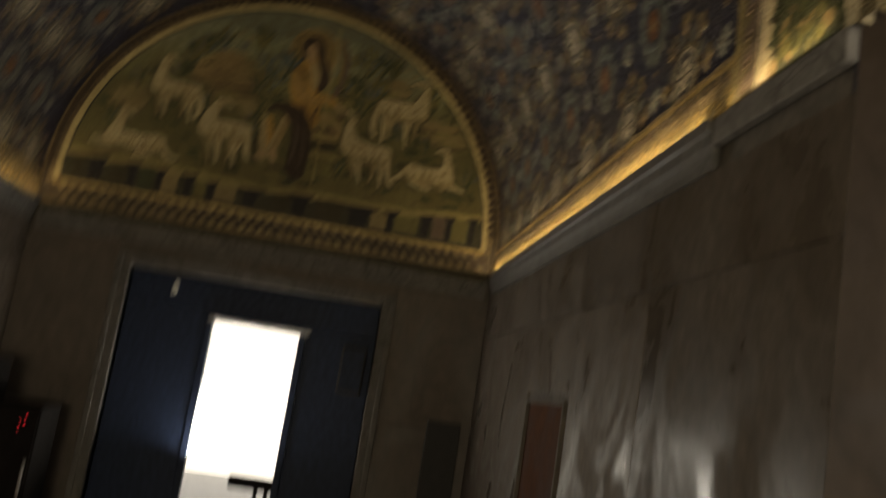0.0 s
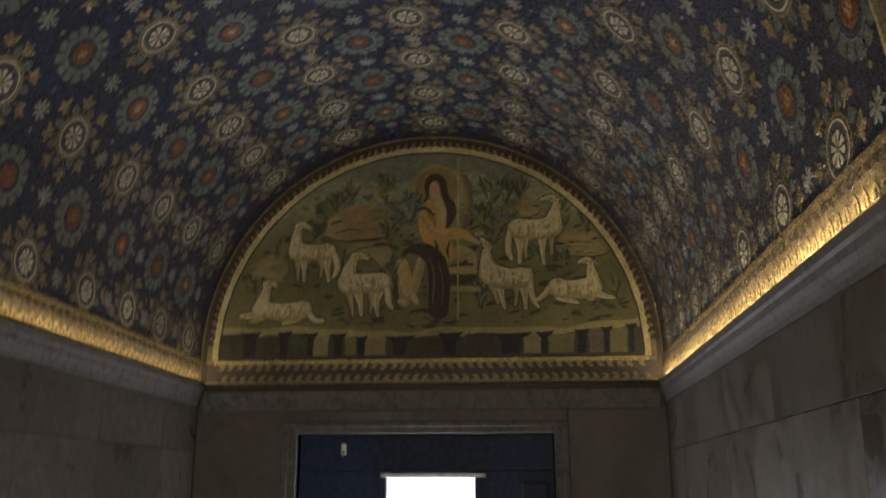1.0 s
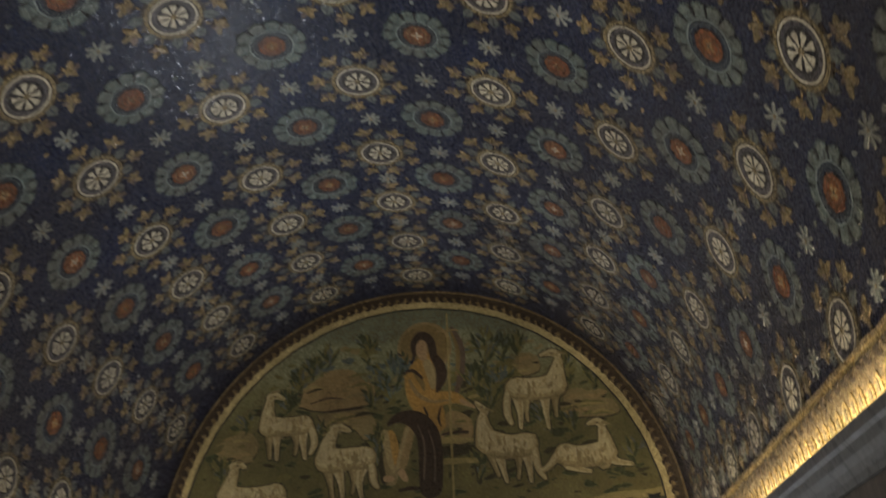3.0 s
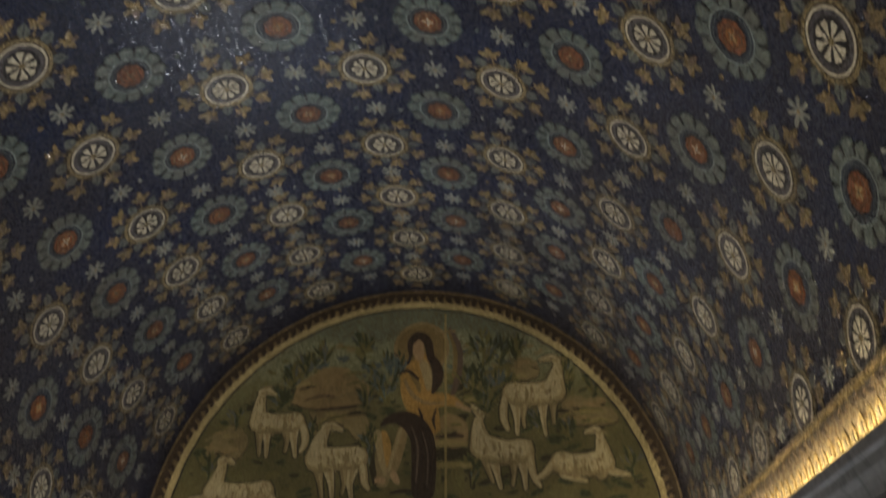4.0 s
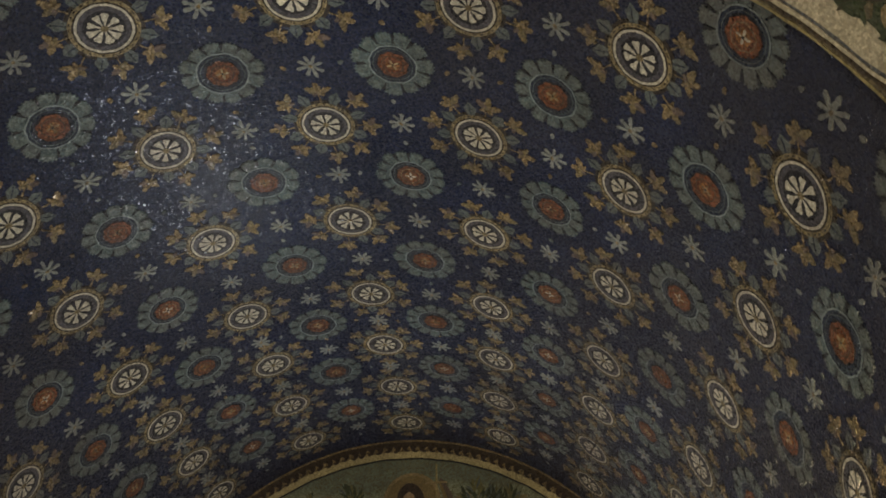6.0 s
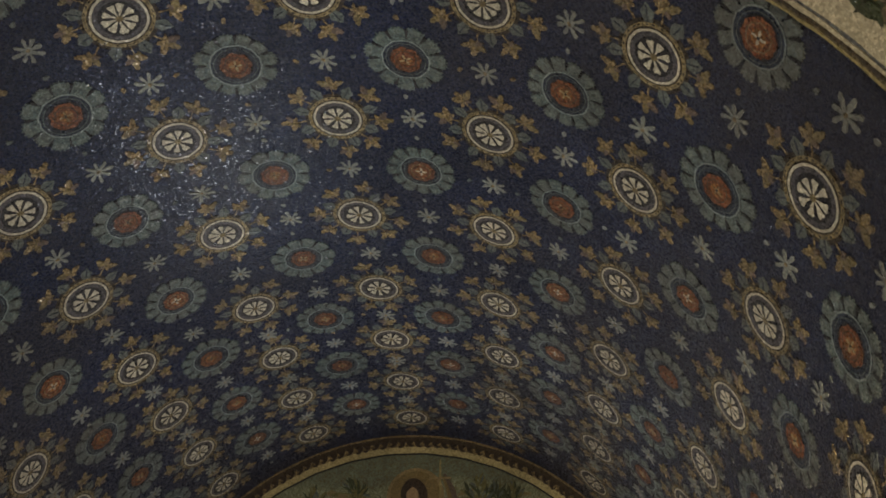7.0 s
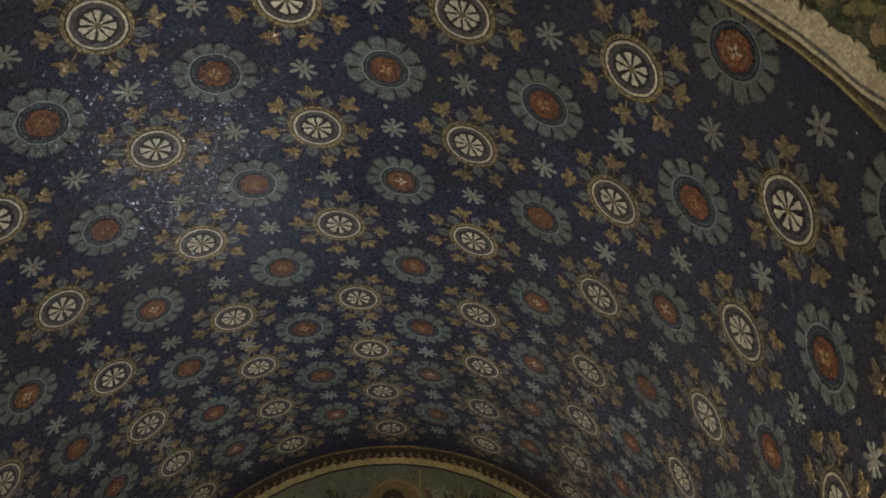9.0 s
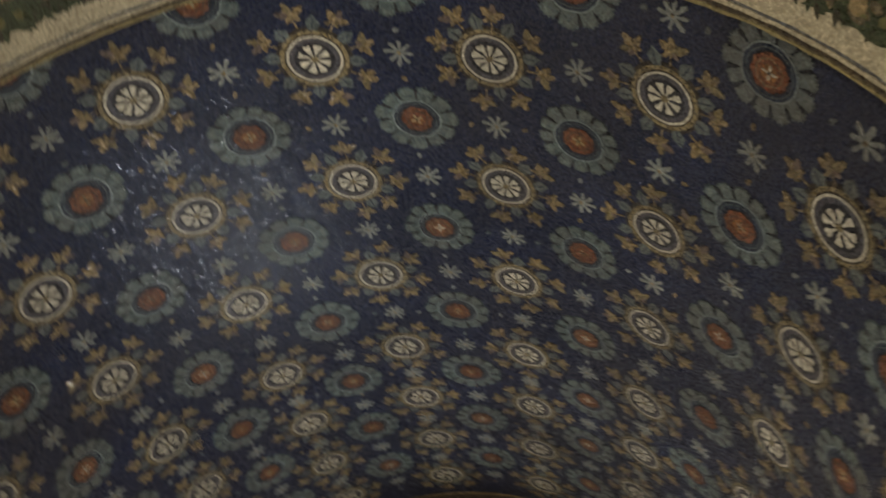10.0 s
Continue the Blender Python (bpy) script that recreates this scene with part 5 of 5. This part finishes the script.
strokes("leg_shape", [([(-0.215, 3.40, 0.026), (-0.190, 3.26, 0.022), (-0.160, 3.15, 0.016)], 0.0068, WOOLMID), ([(-0.175, 3.39, 0.030), (-0.155, 3.30, 0.034), (-0.150, 3.20, 0.020)], 0.0066, TUNIC), ([(-0.045, 3.42, 0.034), (-0.075, 3.30, 0.038), (-0.100, 3.18, 0.030)], 0.0070, ROCK), ([(-0.060, 3.42, 0.012), (-0.105, 3.28, 0.014), (-0.135, 3.16, 0.010)], 0.0074, WOOLMID),
                      ([(-0.205, 3.10, 0.022), (-0.170, 3.095, 0.018)], 0.0076, SKIN), ([(-0.105, 3.13, 0.026), (-0.080, 3.09, 0.018)], 0.0076, SKIN), ([(-0.12, 3.02, 0.010), (-0.04, 3.03, 0.014), (0.03, 3.02, 0.008)], 0.0060, ROBE)])
strokes("tunic_shape", [([(0.085, 3.90, 0.046), (0.020, 3.78, 0.085), (0.050, 3.64, 0.105), (0.105, 3.53, 0.085), (0.150, 3.44, 0.050)], 0.0072, TUNIC), ([(0.085, 3.87, 0.030), (0.115, 3.77, 0.032), (0.120, 3.70, 0.018)], 0.0076, WOOLMID),
                        ([(-0.030, 3.77, 0.045), (0.020, 3.67, 0.060), (0.110, 3.615, 0.055), (0.250, 3.615, 0.040), (0.330, 3.575, 0.020)], 0.0080, TUNIC), ([(-0.040, 3.76, 0.010), (0.010, 3.66, 0.014), (0.100, 3.60, 0.012), (0.230, 3.595, 0.006)], 0.0084, ROCK),
                        ([(0.000, 3.80, 0.012), (0.040, 3.74, 0.018), (0.060, 3.68, 0.010)], 0.0085, HALO), ([(0.055, 3.56, 0.006), (0.075, 3.50, 0.010), (0.060, 3.46, 0.005)], 0.0084, ROBE), ([(0.170, 3.56, 0.004), (0.150, 3.48, 0.009), (0.165, 3.42, 0.004)], 0.0084, ROBE), ([(-0.075, 3.805, 0.008), (-0.020, 3.825, 0.013), (0.050, 3.765, 0.008)], 0.0088, ROBE)], "plain golden tunic shape")
strokes("arm_shape", [([(0.310, 3.585, 0.016), (0.350, 3.560, 0.014), (0.392, 3.540, 0.009)], 0.0086, SKIN)])
strokes("mantle_shape", [([(0.130, 3.92, 0.026), (0.175, 3.84, 0.036), (0.180, 3.76, 0.036), (0.150, 3.67, 0.014)], 0.0090, ROBE)], "plain dark brown mantle shape")
strokes("robe_shape", [([(-0.185, 3.46, 0.014), (-0.145, 3.49, 0.028), (-0.075, 3.50, 0.046), (0.010, 3.465, 0.066), (0.075, 3.37, 0.076), (0.090, 3.22, 0.080), (0.085, 3.03, 0.076)], 0.0088, ROBE),
                       ([(0.010, 3.44, 0.004), (0.050, 3.30, 0.008), (0.040, 3.08, 0.005)], 0.0092, MAUVE), ([(0.080, 3.40, 0.003), (0.115, 3.26, 0.006), (0.110, 3.06, 0.004)], 0.0092, MAUVE)], "plain dark brown robe shape")
strokes("head_shape", [([(0.000, 3.93, 0.012), (-0.004, 4.02, 0.022), (0.050, 4.075, 0.030), (0.112, 4.03, 0.030), (0.130, 3.93, 0.026)], 0.0086, ROBE), ([(0.050, 4.045, 0.034), (0.045, 3.99, 0.042), (0.058, 3.92, 0.030)], 0.0080, SKIN)], "plain oval with dark brown cap")
strokes("staff", [([(0.228, 2.96, 0.007), (0.232, 3.60, 0.007), (0.236, 4.22, 0.006)], 0.0096, SAND), ([(0.165, 4.10, 0.006), (0.235, 4.10, 0.007), (0.300, 4.10, 0.006)], 0.0100, ROCK)], "thin gold staff")

# ---- things about the door ----
b = Build()
b.box((-0.628, 0.052, 1.985), (-0.594, 0.08, 2.062), WHITEP, 0.006)
sensor = tagged(part("wall_sensor", b), "small white plastic sensor on the dark door front", "sensor")
b = Build()
b.box((-0.621, 0.048, 1.993), (-0.601, 0.0535, 2.012), BLACK, 0.002)
part("lens_window", b, sensor)
sp = root("loudspeaker", pose(0.76, 0.05, 1.55), "small black loudspeaker fixed beside the door opening", "loudspeaker")
b = Build()
b.box((0.67, -0.04, 1.455), (0.851, 0.079, 1.797), BLACK, 0.012)
part("cabinet", b, sp)
b = Build()
b.box((0.685, -0.048, 1.475), (0.836, -0.039, 1.777), DOORWOOD, 0.003)
part("grille", b, sp)
st = root("notice_stand", pose(1.50, -0.12, 0), "black notice stand in the corner beside the door", "stand")
b = Build()
b.box((1.36, -0.16, 0.42), (1.605, -0.12, 1.36), BLACK, 0.008)
part("panel", b, st)
b = Build()
b.box((1.46, -0.155, 0.03), (1.50, -0.125, 0.44), METAL, 0.004)
part("post", b, st)
b = Build()
b.box((1.36, -0.27, 0.0), (1.60, -0.03, 0.03), BLACK, 0.008)
part("base_plate", b, st)
ca = root("equipment_cabinet", pose(-1.32, -0.62, 0), "low black equipment cabinet with two red indicator lamps", "cabinet")
b = Build()
b.box((-1.49, -0.80, 0.02), (-1.08, -0.42, 1.10), MATT, 0.010)
part("body", b, ca)
b = Build()
b.box((-1.48, -0.812, 0.06), (-1.09, -0.799, 1.07), MATT, 0.006)
cdoor = part("cabinet_door", b, ca)
for x, z in ((-1.165, 1.005), (-1.195, 0.962)):
    b = Build()
    b.box((x, -0.818, z), (x + 0.009, -0.811, z + 0.012), LED, 0.002)
    part("indicator_lamp", b, ca, None, "glowing red indicator lamp")
b = Build()
b.box((-1.12, -0.83, 0.55), (-1.105, -0.811, 0.75), METAL, 0.003)
part("handle", b, cdoor)
fr = root("information_terminal", pose(-1.55, -0.7, 0), "dark brown information terminal with a small lit screen", "terminal")
b = Build()
b.box((-1.69, -0.90, 0.0), (-1.40, -0.55, 1.36), MATT, 0.010)
part("body", b, fr)
b = Build()
b.box((-1.685, -0.912, 0.05), (-1.60, -0.899, 1.34), REDWOOD, 0.004)
part("side_board", b, fr, None, "dark reddish brown board")
b = Build()
b.box((-1.55, -0.910, 1.12), (-1.43, -0.899, 1.30), SCREEN, 0.003)
part("screen", b, fr, None, "pale bluish lit screen")
ra = root("barrier_rail", pose(0.2, 0.75, 0), "dark metal barrier with a top rail outside", "barrier")
b = Build()
b.box((-0.04, 0.72, 0.588), (0.31, 0.78, 0.69), MATT, 0.006)
part("top_rail", b, ra)
for x0, x1 in ((0.17, 0.10), (0.25, 0.22)):
    b = Build()
    p = [(x0, 0.73, 0.588), (x0 + 0.03, 0.73, 0.588), (x1 + 0.03, 0.73, -0.05), (x1, 0.73, -0.05)]
    q = [(x, 0.77, z) for x, y, z in p]
    b.face(p, MATT)
    b.face(q[::-1], MATT)
    for i in range(4):
        b.face([p[i], q[i], q[(i + 1) % 4], p[(i + 1) % 4]], MATT)
    part("strut", b, ra)
b = Build()
b.box((0.305, 0.72, -0.05), (0.40, 0.78, 1.00), MATT, 0.006)
part("post", b, ra)
